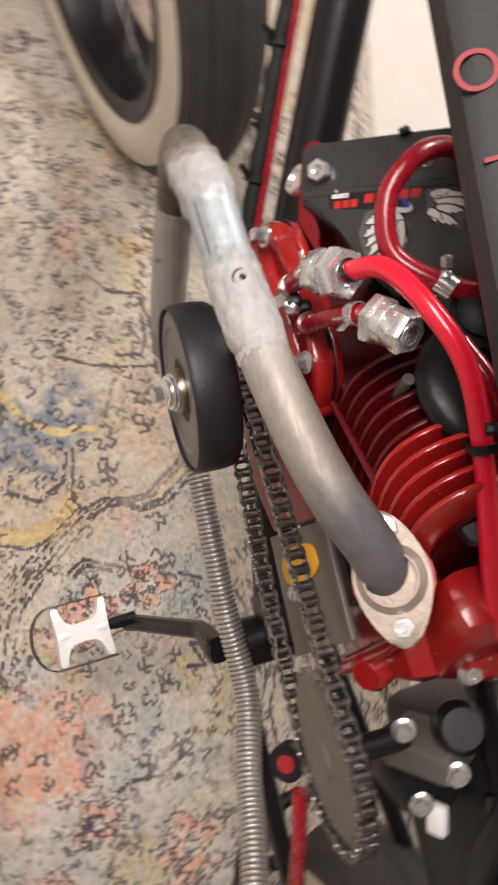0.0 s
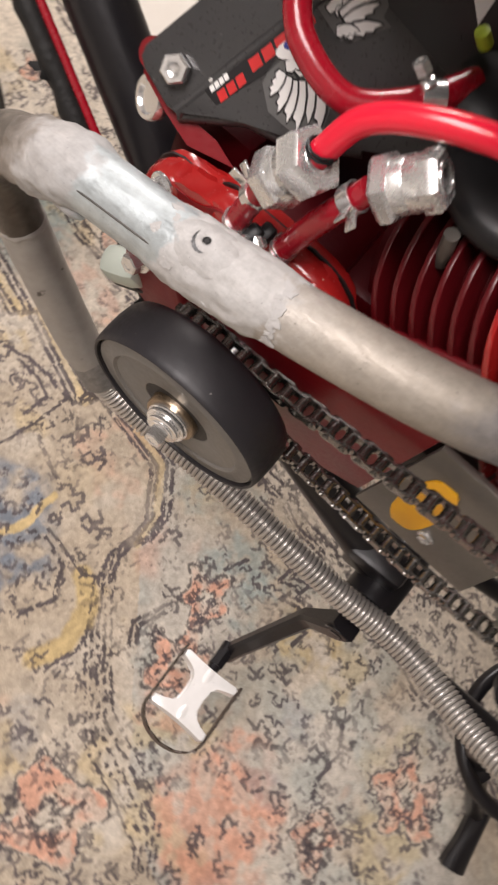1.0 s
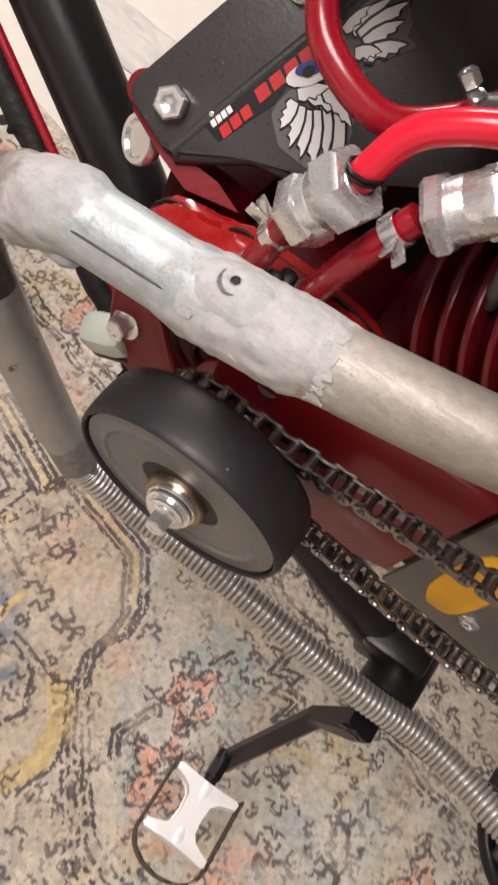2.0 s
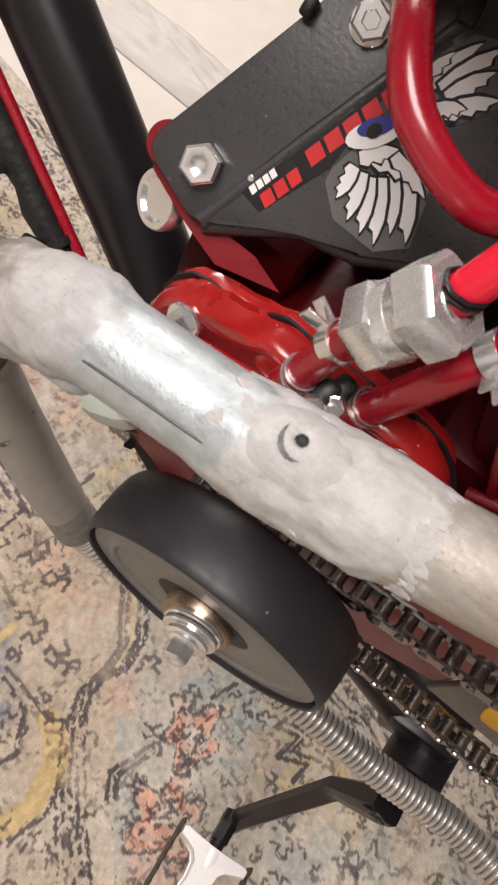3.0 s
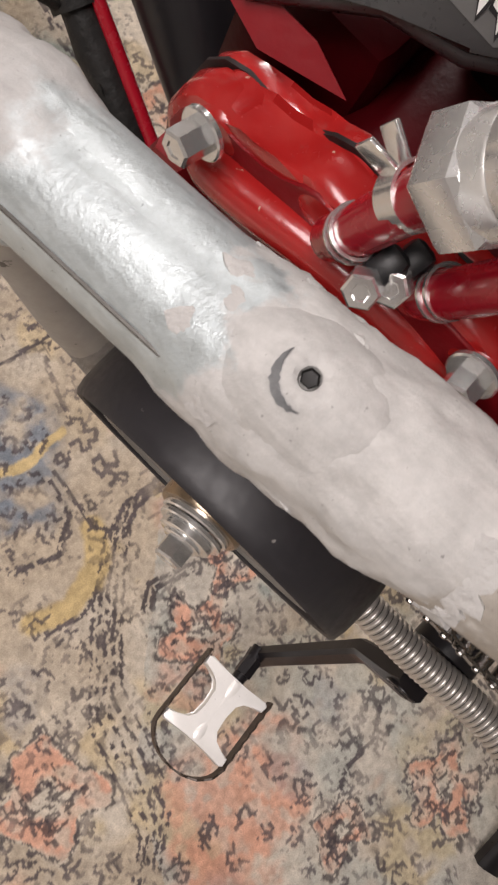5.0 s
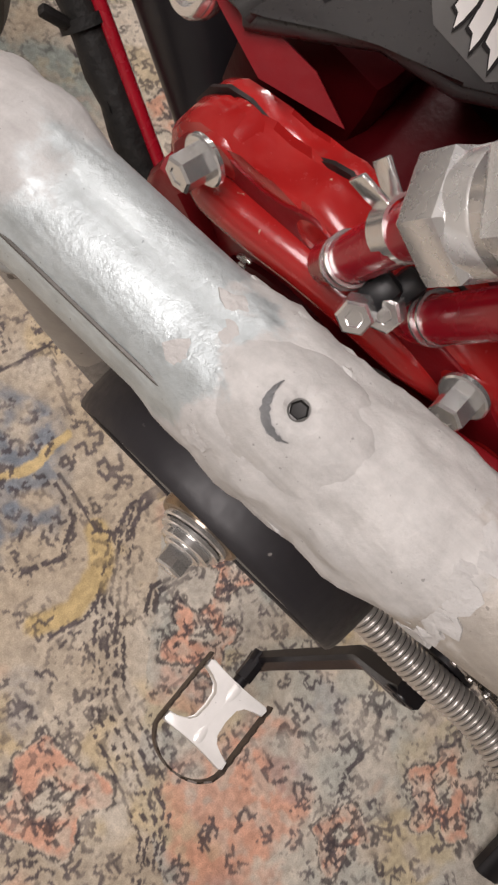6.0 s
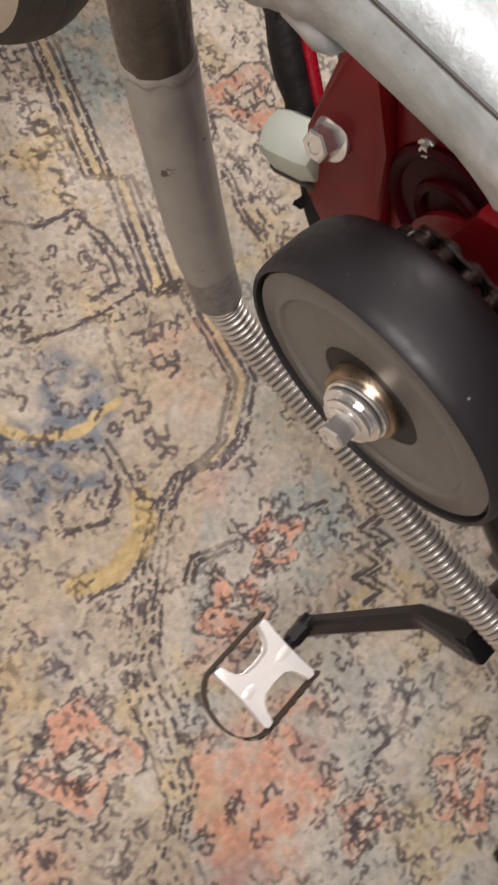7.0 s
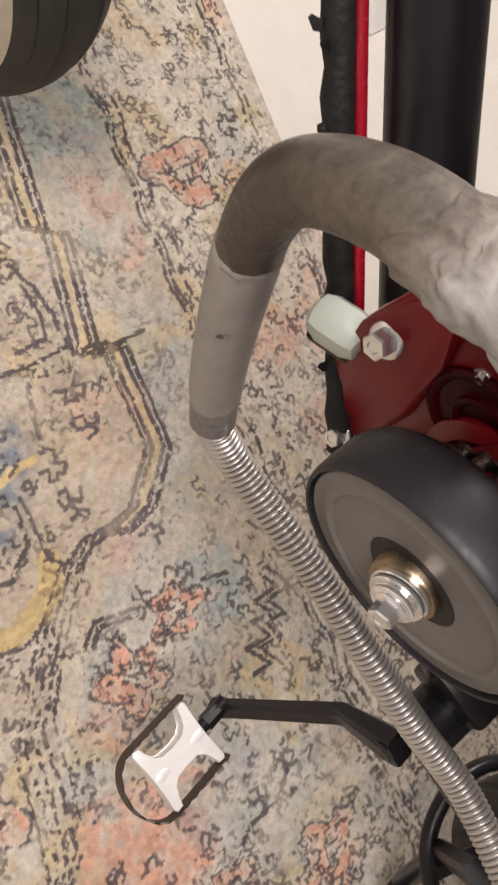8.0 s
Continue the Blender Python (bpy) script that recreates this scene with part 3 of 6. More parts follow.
def build_rug():
    us = np.concatenate([np.linspace(-1.25, -0.5, 40)[:-1], np.arange(-0.5, 0.44, 0.0017), [0.44, 0.4401]])
    vs = np.concatenate([[-1.3001], np.linspace(-1.3, -0.72, 40)[:-1], np.arange(-0.72, -0.52, 0.0034), np.arange(-0.52, 0.60, 0.0017), np.arange(0.60, 0.95, 0.003), np.linspace(0.96, 1.6, 40)])
    u, v = np.meshgrid(us, vs, indexing="ij")
    z = 0.0012 * lattice(u, v, 0.006, 3) + 0.0018 * lattice(u, v, 0.09, 4) - 0.002
    z[-1, :], z[:, 0] = -0.0085, -0.0085
    nu, nv = u.shape
    idx = np.arange(nu * nv).reshape(nu, nv)
    quads = np.stack([idx[:-1, :-1], idx[1:, :-1], idx[1:, 1:], idx[:-1, 1:]], -1).reshape(-1, 4)
    me = bpy.data.meshes.new("rug")
    me.vertices.add(nu * nv)
    me.vertices.foreach_set("co", np.stack([u, v, z], -1).astype(np.float32).ravel())
    me.loops.add(quads.size)
    me.loops.foreach_set("vertex_index", quads.astype(np.int32).ravel())
    me.polygons.add(len(quads))
    me.polygons.foreach_set("loop_start", np.arange(0, quads.size, 4, dtype=np.int32))
    me.update(calc_edges=True)
    attr = me.attributes.new("wool", "FLOAT_COLOR", "POINT")
    rgba = np.ones((nu * nv, 4), np.float32)
    rgba[:, :3] = rug_colours(u, v).reshape(-1, 3)
    attr.data.foreach_set("color", rgba.ravel())
    m = bpy.data.materials.new("rug_wool")
    m.use_nodes = True
    nt = m.node_tree
    p = nt.nodes["Principled BSDF"]
    at = nt.nodes.new("ShaderNodeAttribute")
    at.attribute_name = "wool"
    tc = nt.nodes.new("ShaderNodeTexCoord")
    pile = node(nt, "ShaderNodeTexNoise", Scale=620.0, Detail=3.0)
    nt.links.new(tc.outputs["Object"], pile.inputs["Vector"])
    shade = node(nt, "ShaderNodeMapRange", From_Min=0.25, From_Max=0.75, To_Min=0.82, To_Max=1.15)
    nt.links.new(pile.outputs["Fac"], shade.inputs["Value"])
    mul = nt.nodes.new("ShaderNodeMixRGB")
    mul.blend_type = "MULTIPLY"
    mul.inputs["Fac"].default_value = 1.0
    nt.links.new(at.outputs["Color"], mul.inputs["Color1"])
    nt.links.new(shade.outputs["Result"], mul.inputs["Color2"])
    nt.links.new(mul.outputs["Color"], p.inputs["Base Color"])
    bn = node(nt, "ShaderNodeBump", Strength=0.6, Distance=0.0015)
    nt.links.new(pile.outputs["Fac"], bn.inputs["Height"])
    nt.links.new(bn.outputs["Normal"], p.inputs["Normal"])
    p.inputs["Roughness"].default_value = 0.95
    p.inputs["Specular IOR Level"].default_value = 0.15
    me.materials.append(m)
    me.shade_smooth()
    rug = new("rug", me)
    rug.matrix_world = pose(0, 0, 0, 0, 0, -15)
    tagged(rug, "faded oriental rug with worn cream, coral, ochre and blue motifs", "rug")


build_rug()


# ---- the bicycle leans on its stand: across, along and up in its own plane ----
LEAN_OUT, LEAN_Y = Vector((-0.9703, 0.0265, -0.2409)).normalized(), Vector((0.0273, 0.99963, 0.0))
LEAN_Z = Vector((-0.2408, 0.0066, 0.9706)).normalized()
LEANED = Matrix((LEAN_Y, LEAN_Z, LEAN_OUT)).transposed().to_4x4()
LEAN_TURN = pose(0, 0, 0, 0, -13.9, 0)


def leaned(x, y, z, pz=0.685):
    """A place given as if the bicycle stood upright, leaned about a line at x and pz."""
    return Vector((x, 0, pz)) + LEAN_Y * y + LEAN_Z * (z - pz)


# ---- small fittings ----
def bolt_mesh(at, way, r, high, washer=0.0, turn=(0, 0, 1)):
    """A hex head on a collar, with a dished, chamfered top."""
    bm = B()
    m = at_pose(at, way, turn)
    if washer:
        add_lathe(bm, [(0, 0), (washer, 0), (washer, 0.0012), (washer * 0.93, 0.0016), (0, 0.0016)], m, 24)
    add_lathe(bm, [(0, 0.0012), (r, 0.0012), (r, high - r * 0.14), (r * 0.86, high), (r * 0.5, high), (r * 0.42, high - 0.0004), (0, high - 0.0004)], m, 6)
    return bm


def clamp_band(path_at, way, r, screw_way, name_parent, material=None):
    """A spring band round a hose, with two ears."""
    bm = B()
    m = at_pose(path_at, way, screw_way)
    add_lathe(bm, [(r, -0.003), (r + 0.0008, -0.003), (r + 0.0008, 0.003), (r, 0.003), (r, -0.003)], m, 28)
    part("band", bm, material or STEEL, name_parent)
    for s in (-1, 1):
        bm = B()
        add_box(bm, (0.008, 0.0012, 0.0055), m @ pose(r + 0.0035, s * 0.0022, 0, 0, 0, s * 14), 0.0004)
        part("ear", bm, material or STEEL, name_parent)


# ---- exhaust ----
exhaust = thing("exhaust_pipe", (-0.15, -0.1, 0.0), "bare aluminium exhaust pipe with rough weld patches and stainless flex hose", "exhaust pipe")
FRONT = spline([(-0.150, -0.140, 0.730), (-0.163, -0.122, 0.744), (-0.1815, -0.09, 0.7505), (-0.189, -0.05, 0.745), (-0.1917, 0.0176, 0.7312), (-0.1882, 0.085, 0.7185), (-0.1862, 0.1040, 0.7085), (-0.1822, 0.1165, 0.6990)], 26)
ELBOW = spline([(-0.1889, 0.074, 0.7222), (-0.1867, 0.1015, 0.7098), (-0.1762, 0.1307, 0.6865), (-0.1609, 0.1498, 0.6500), (-0.148, 0.1503, 0.6115), (-0.1367, 0.1346, 0.5614), (-0.1218, 0.1079, 0.4937), (-0.1100, 0.0850, 0.4440)], 14)


def pasted(bm, centre_y, spread, high, freq):
    """Raise lumps of weld paste where it was smeared."""
    bm.normal_update()
    for vert in bm.verts:
        k = sum(max(0.0, 1 - ((vert.co.y - y) / s) ** 2) for y, s in zip(centre_y, spread))
        if k:
            n = noise.noise(vert.co * freq) * 0.6 + noise.noise(vert.co * freq * 2.7) * 0.3
            vert.co += vert.normal * high * min(1, 1.6 * k) * (0.75 + n)


bm = add_sweep(B(), FRONT, lambda s: 0.0134 if s < 0.95 else 0.0134 - 0.024 * (s - 0.95), 72, False)
pasted(bm, (0.016,), (0.029,), 0.0021, 170)
pasted(bm, (0.100,), (0.024,), 0.0027, 110)
fall = (FRONT[-1] - FRONT[-4]).normalized()
for vert in bm.verts:
    if vert.co.y > 0.094:
        vert.co += fall * 0.009 * noise.noise(vert.co * 110) * min(1.0, (vert.co.y - 0.094) / 0.014)
part("front_pipe", bm, PIPEMAT, exhaust)
bm = add_sweep(B(), ELBOW, lambda s: 0.0122 + 0.0014 * min(1, max(0, (s - 0.10) / 0.12)), 40, False)
part("elbow", bm, ELBOWMAT, exhaust, "grey-brown bent elbow")
n = len(ELBOW)
bm = add_sweep(B(), ELBOW[int(n * 0.63):], lambda s: 0.0136 + 0.0008 * min(1, s / 0.06) - 0.0026 * max(0, s - 0.72) / 0.28, 36, True)
for vert in bm.verts:
    vert.co += Vector((1, 1, 0.3)) * 0.0006 * noise.noise(vert.co * 90)
part("sleeve", bm, SLEEVEMAT, exhaust, "welded end sleeve of the elbow")
k0 = int(n * 0.63)
bead = add_lathe(B(), [(0.0130, -0.0034), (0.0139, -0.0018), (0.0144, 0.0), (0.0143, 0.0018), (0.0132, 0.0034)], at_pose(ELBOW[k0], ELBOW[k0 + 1] - ELBOW[k0 - 1]), 40)
for vert in bead.verts:
    vert.co += Vector((1, 1, 1)) * 0.0009 * noise.noise(vert.co * 220)
part("weld_bead", bead, SLEEVEMAT, exhaust, "lumpy weld bead")
BENDS = spline([(-0.1115, 0.088, 0.450), (-0.1055, 0.076, 0.432), (-0.099, 0.040, 0.417), (-0.098, -0.03, 0.416), (-0.101, -0.10, 0.415), (-0.102, -0.16, 0.411), (-0.102, -0.225, 0.412), (-0.126, -0.286, 0.430), (-0.150, -0.335, 0.459), (-0.184, -0.392, 0.494), (-0.225, -0.455, 0.530)], 40)
FAR = [0.0]
for a, b in zip(BENDS, BENDS[1:]):
    FAR.append(FAR[-1] + (b - a).length)
FLEX = []
for k in range(1401):
    want = FAR[-1] * k / 1400
    i = min(max(n for n, far in enumerate(FAR) if far <= want), len(BENDS) - 2)
    FLEX.append(BENDS[i].lerp(BENDS[i + 1], (want - FAR[i]) / (FAR[i + 1] - FAR[i])))
RIBS = round(FAR[-1] / 0.0042)
# a dark inner core puts the shade between the ribs into colour
part("flex_core", add_sweep(B(), FLEX[::8], 0.0096, 20), HOSECORE, exhaust, "dark inner core that paints shade into the flexible hose grooves")
part("flex_hose", add_sweep(B(), FLEX, lambda s: 0.0086 + 0.0027 * abs(math.sin(s * math.pi * RIBS)) ** 0.75, 20), FLEXSTEEL, exhaust, "ribbed stainless flexible exhaust hose", 80)


def flake_patch(bm, rng, centre_y, spread, count, lift):
    """Chips of dried paste that follow the pipe's round."""
    ring = [q for q in FRONT if centre_y - spread < q.y < centre_y + spread]
    for k in range(count):
        q = rng.choice(ring)
        i = min(max(FRONT.index(q), 2), len(FRONT) - 3)
        d = (FRONT[i + 1] - FRONT[i - 1]).normalized()
        left = Vector((-1, 0, 0.2))
        left = (left - left.dot(d) * d).normalized()
        top = left.cross(d)
        top = top if top.z > 0 else -top
        phi = rng.uniform(-0.5, 2.4)
        size = rng.uniform(0.0010, 0.0034)
        turn = rng.uniform(0, 6.28)
        corners = rng.randint(6, 9)
        hi, lo = [], []
        for j in range(corners):
            a = turn + 2 * math.pi * j / corners
            r = size * rng.uniform(0.45, 1.15)
            along_, round_ = r * math.cos(a) * 1.3, r * math.sin(a) / 0.0145
            way = math.cos(phi + round_) * left + math.sin(phi + round_) * top
            hi.append(bm.verts.new(q + d * along_ + way * (lift + rng.uniform(-0.0001, 0.0003))))
            lo.append(bm.verts.new(q + d * along_ * 1.04 + way * (lift - 0.0022)))
        way = math.cos(phi) * left + math.sin(phi) * top
        mid = bm.verts.new(q + way * (lift + 0.0004))
        for j in range(corners):
            n_ = (j + 1) % corners
            bm.faces.new((mid, hi[j], hi[n_]))
            bm.faces.new((hi[j], lo[j], lo[n_], hi[n_]))


chip_rng = random.Random(7)
chips = B()
for cy, sp, count, lift in ((0.0375, 0.0025, 9, 0.0138), (0.024, 0.010, 20, 0.0149), (-0.008, 0.006, 24, 0.0139)):
    flake_patch(chips, chip_rng, cy, sp, count, lift)
tagged(part("paste_chip", chips, PASTE, exhaust, "", 25), "flaked pale weld paste chips", kind="stuff")
HOLE = Vector((-0.197, 0.025, 0.7472))
foot = min(FRONT, key=lambda q: (q - HOLE).length)
OUT = (HOLE - foot).normalized()
ALONG = (FRONT[FRONT.index(foot) + 1] - FRONT[FRONT.index(foot) - 1]).normalized()
ROUND, PIPE_R = ALONG.cross(OUT), (HOLE - foot).length - 0.0018


def on_pipe(r, a, high):
    """A place r from the hole in the direction a, high above the pipe's skin."""
    turn = r * math.sin(a) / PIPE_R
    return foot + ALONG * r * math.cos(a) + (OUT * math.cos(turn) + ROUND * math.sin(turn)) * (PIPE_R + high)


mound = B()
rings = []
for r, high in ((0.0125, -0.0014), (0.0100, -0.0003), (0.0080, 0.0002), (0.0064, 0.0006), (0.0050, 0.0010), (0.0038, 0.0013), (0.0026, 0.0014), (0.0017, 0.0009), (0.0014, -0.0004)):
    rings.append([mound.verts.new(on_pipe(r * (1 + 0.1 * noise.noise((math.cos(k * 0.131) * 1.7, math.sin(k * 0.131) * 1.7, r * 200)) * (r > 0.002)), k * math.pi / 24, high + 0.0004 * noise.noise((k * 0.35, r * 700, 1.0)) * (r > 0.003))) for k in range(48)])
for a, b in zip(rings, rings[1:]):
    for k in range(48):
        mound.faces.new((a[k], a[(k + 1) % 48], b[(k + 1) % 48], b[k]))
part("sensor_boss", mound, PIPEMAT, exhaust, "lumpy weld boss smeared with paste")
# a nearly flush black hexagon paints the hole's shaded depth
part("boss_hole", add_lathe(B(), [(0.0015, 0.0010), (0.0012, 0.0006), (0, 0.0004)], at_pose(foot + OUT * PIPE_R, OUT, ALONG), 6), DARK, exhaust, "dark hex socket hole")
# a thin grey crescent draws the shadow at the boss's lower side
crescent = B()
for k in range(22):
    a = radians(245 + 6.5 * k)
    wide = 0.0007 * math.sin(math.pi * (k + 0.5) / 22) * (1 + 0.7 * noise.noise((k * 0.8, 2, 5)))
    for r, high in ((0.0047 - wide, 0.0015), (0.0047 + wide, 0.0013)):
        crescent.verts.new(on_pipe(r, a, high))
crescent.verts.ensure_lookup_table()
for k in range(21):
    crescent.faces.new((crescent.verts[2 * k], crescent.verts[2 * k + 1], crescent.verts[2 * k + 3], crescent.verts[2 * k + 2]))
bmesh.ops.solidify(crescent, geom=list(crescent.faces), thickness=0.0005)
part("boss_shadow", crescent, BOSS_SHADOW, exhaust, "grey crescent painting the shadow beside the boss")
part("seam", add_sweep(B(), [q + Vector((-0.0124, 0, 0.0052)) for q in FRONT if 0.026 < q.y < 0.080], 0.0005, 6), HOSECORE, exhaust, "dark weld seam along the pipe")
for at, r in (((-0.1960, 0.0830, 0.7085), 0.0050), ((-0.1930, 0.1110, 0.6985), 0.0036), ((-0.1995, 0.034, 0.7205), 0.0022), ((-0.2005, 0.029, 0.7225), 0.0017), ((-0.2000, 0.041, 0.7195), 0.0015)):
    bm = B()
    bmesh.ops.create_icosphere(bm, subdivisions=2, radius=r, matrix=Matrix.Translation(at) @ Matrix.Diagonal((1, 1.8, 0.7, 1)))
    for vert in bm.verts:
        vert.co += vert.normal * r * 0.3 * noise.noise(vert.co * 400)
    part("weld_drip", bm, PIPEMAT, exhaust)
FN = Vector((-0.66, 0.10, 0.74)).normalized()
flo, fup = Vector((-0.1564, -0.1612, 0.7414)), Vector((-0.1592, -0.1118, 0.7475))
fm = at_pose((flo + fup) / 2 - FN * 0.004, FN, flo - fup)
outline = []
for k in range(40):
    a = 2 * math.pi * k / 40
    outline.append((0.0345 * math.cos(a) * (1 - 0.08 * math.sin(a) ** 2), 0.0195 * math.sin(a) * (1 - 0.22 * abs(math.cos(a)) ** 2)))
part("flange", add_prism(B(), outline, 0.006, fm, 0.0016), FLANGEMAT, exhaust, "tan cast oval flange")
part("weld_collar", add_lathe(B(), [(0.0185, 0.002), (0.0165, 0.0045), (0.0138, 0.0075), (0.013, 0.0075)], fm, 32), FLANGEMAT, exhaust)
part("flange_bolt", bolt_mesh(flo - FN * 0.002, FN, 0.0058, 0.0075, 0.0085), STEEL, exhaust, "steel hex bolt")
part("flange_bolt", bolt_mesh(fup - FN * 0.002, FN, 0.0058, 0.0075, 0.0085), STEEL, exhaust, "steel hex bolt")

# ---- tensioner roller ----
RC = Vector((-0.1799, 0.008, 0.5984))
RN = Vector((-0.9703, 0.0265, -0.2409))
RM = at_pose(RC, RN)
roller = thing("tensioner_roller", RC - Vector((0, 0, 0.056)), "black rubber chain tensioner roller with grey hub and zinc bolt", "roller")
part("tyre", add_lathe(B(), [(0.045, -0.0300), (0.0520, -0.0300), (0.0543, -0.0288), (0.0559, -0.0255), (0.0567, -0.019), (0.0567, -0.011), (0.0564, -0.0045), (0.0557, -0.0012), (0.0547, 0.0), (0.0538, -0.0006), (0.0535, -0.004)], RM, 96), ROLLERRUBBER, roller)
part("hub", add_lathe(B(), [(0.0532, -0.029), (0.0532, -0.0035), (0.0522, -0.0022), (0.046, -0.0022), (0.0445, -0.0012), (0.0425, -0.0012), (0.041, -0.0026), (0.0225, -0.003), (0.0215, -0.0034), (0.0212, -0.0042)], RM, 72), HUB, roller)
# shallow floor coloured near-black as the recess's shade
part("hub_recess", add_lathe(B(), [(0.0213, -0.0038), (0.0, -0.0040)], RM, 40), DARK, roller, "dark recess round the bolt")
SN = (RN * 0.0175 + Vector((0, -0.0012, 0.0036))).normalized()
SM = at_pose(RC, SN)
part("bearing", add_lathe(B(), [(0.0150, -0.009), (0.0150, 0.0012), (0.0143, 0.0022), (0.0125, 0.0022), (0.0122, 0.0016), (0.009, 0.0016)], SM, 40), BRASS, roller, "brassy zinc bearing collar")
part("washer", add_lathe(B(), [(0.0118, 0.0018), (0.0124, 0.0023), (0.0124, 0.0040), (0.0119, 0.0045), (0.006, 0.0045)], SM, 40), BRIGHTZINC, roller)
part("washer", add_lathe(B(), [(0.0112, 0.0049), (0.0116, 0.0053), (0.0116, 0.0063), (0.0112, 0.0067), (0.005, 0.0067)], SM, 40), BRIGHTZINC, roller)
part("washer", add_lathe(B(), [(0.0088, 0.0067), (0.0094, 0.0071), (0.0094, 0.0092), (0.0089, 0.0096), (0.005, 0.0096)], SM, 36), BRIGHTZINC, roller)
part("axle_bolt", bolt_mesh(RC + SN * 0.0094, SN, 0.0054, 0.0085, 0.0070), BRIGHTZINC, roller, "zinc hex axle bolt")
part("axle", add_lathe(B(), [(0.006, -0.075), (0.006, -0.009)], RM, 16), STEEL, roller)

def add_bar(bm, pts, sizes, side):
    """A bar of rectangular section through the points; sizes are width along side and depth across it."""
    rings = []
    for i, c in enumerate(pts):
        d = (pts[min(i + 1, len(pts) - 1)] - pts[max(i - 1, 0)]).normalized()
        a = Vector(side) - Vector(side).dot(d) * d
        a.normalize()
        b = d.cross(a)
        w, h = sizes[i]
        rings.append([bm.verts.new(c + a * x * w / 2 + b * y * h / 2) for x, y in ((1, 0.6), (0.6, 1), (-0.6, 1), (-1, 0.6), (-1, -0.6), (-0.6, -1), (0.6, -1), (1, -0.6))])
    for p, q in zip(rings, rings[1:]):
        for k in range(8):
            bm.faces.new((p[k], p[(k + 1) % 8], q[(k + 1) % 8], q[k]))
    bm.faces.new(rings[0])
    bm.faces.new(rings[-1])
    return bm


# ---- bicycle frame ----
TA, TB = Vector((-0.0274, 0.2476, 0.6949)), Vector((-0.0705, 0.02, 0.5298))
TD = TA - TB
fr = thing("bicycle", (-0.05, 0.1, 0.0), "black steel bicycle frame on fat whitewall wheels", "bicycle")
HEADLOW, BB = TA + TD * 1.75, Vector((-0.052, -0.186, 0.398))
part("down_tube", add_sweep(B(), [HEADLOW + (TB - HEADLOW) * k / 12 for k in range(13)] + [TB + (BB - TB) * k / 6 for k in range(1, 7)], 0.0200, 32), BLACK, fr)
part("head_tube", add_sweep(B(), [HEADLOW + Vector((0, 0.02, -0.05)), HEADLOW + Vector((0, -0.03, 0.12))], 0.022, 24), BLACK, fr)
part("bottom_bracket", add_lathe(B(), [(0, -0.045), (0.021, -0.045), (0.0225, -0.04), (0.0225, 0.032), (0.016, 0.036), (0, 0.036)], at_pose(BB, LEAN_OUT), 32), BLACK, fr)
part("bracket_gusset", add_box(B(), (0.034, 0.05, 0.04), pose(-0.058, -0.168, 0.420, -8, -13.9, 0), 0.005), BLACK, fr)
RAX = Vector((0.03, -0.72, 0.306))
for dx in (-0.09, 0.09):
    part("chain_stay", add_sweep(B(), [BB + Vector((dx * 0.5, 0, 0)), RAX + Vector((dx, 0, 0))], 0.009, 12), BLACK, fr)
FAX = Vector((0.027, 0.668, 0.306))
FTURN = pose(0, 0, 0, 0, -13, 11.6).to_3x3()
for dx in (-0.085, 0.085):
    part("fork_blade", add_sweep(B(), [FAX + FTURN @ Vector((dx, 0, 0.42)), FAX + FTURN @ Vector((dx, 0, 0))], 0.014, 14), BLACK, fr)
part("fork_crown", add_box(B(), (0.20, 0.05, 0.035), Matrix.Translation(FAX) @ FTURN.to_4x4() @ pose(0, 0, 0.42), 0.01), BLACK, fr)
part("steerer", add_sweep(B(), [FAX + FTURN @ Vector((0, 0, 0.42)), HEADLOW + Vector((0, 0.02, -0.05))], 0.017, 20), BLACK, fr)

# ---- cables along the down tube ----
loom = thing("cable_loom", TB, "black taped cable loom tied under the frame tube", "cable")
OFF = Vector((-0.0305, 0.0, -0.034))
bm = add_sweep(B(), [TB + OFF + TD * (k / 60 * 2.4 + 0.08) + Vector((0.002 * noise.noise((k * 0.7, 0, 0)), 0, 0.002 * noise.noise((0, k * 0.7, 0)))) for k in range(61)], lambda s: 0.0074 + 0.0008 * math.sin(s * 230) + 0.0022 * noise.noise((s * 60, 3, 1)), 14)
part("sleeve", bm, LOOM, loom)
for k in (0.36, 0.62, 0.95, 1.4):
    c = TB + OFF + TD * k
    part("cable_tie", add_lathe(B(), [(0.0088, -0.002), (0.0098, -0.002), (0.0098, 0.002), (0.0088, 0.002), (0.0088, -0.002)], at_pose(c, TD), 20), LOOM, loom)
    part("tie_end", add_box(B(), (0.004, 0.004, 0.012), at_pose(c + Vector((-0.012, 0.004, 0.006)), (-0.6, 0.5, 0.5)), 0.001), LOOM, loom)
tail_rng = random.Random(5)
for k in range(16):
    c = TB + OFF + TD * tail_rng.uniform(0.15, 1.9)
    way = Vector((tail_rng.uniform(-1, -0.2), tail_rng.uniform(-0.6, 0.6), tail_rng.uniform(-0.3, 0.8))).normalized()
    part("tape_tail", add_bar(B(), [c + way * 0.005, c + way * 0.010, c + way * 0.0125 + TD.normalized() * tail_rng.uniform(-0.006, 0.006)], [(0.006, 0.0008), (0.005, 0.0008), (0.002, 0.0006)], TD), LOOM, loom)
red_cable = thing("brake_cable", TB, "thin glossy red cable running along the frame tube", "cable")
OFF2 = Vector((-0.0265, 0.0, -0.0235))
part("housing", add_sweep(B(), [TB + OFF2 + TD * (k / 30 * 2.4 + 0.1) for k in range(31)], 0.0027, 12), DARKHOSE, red_cable)

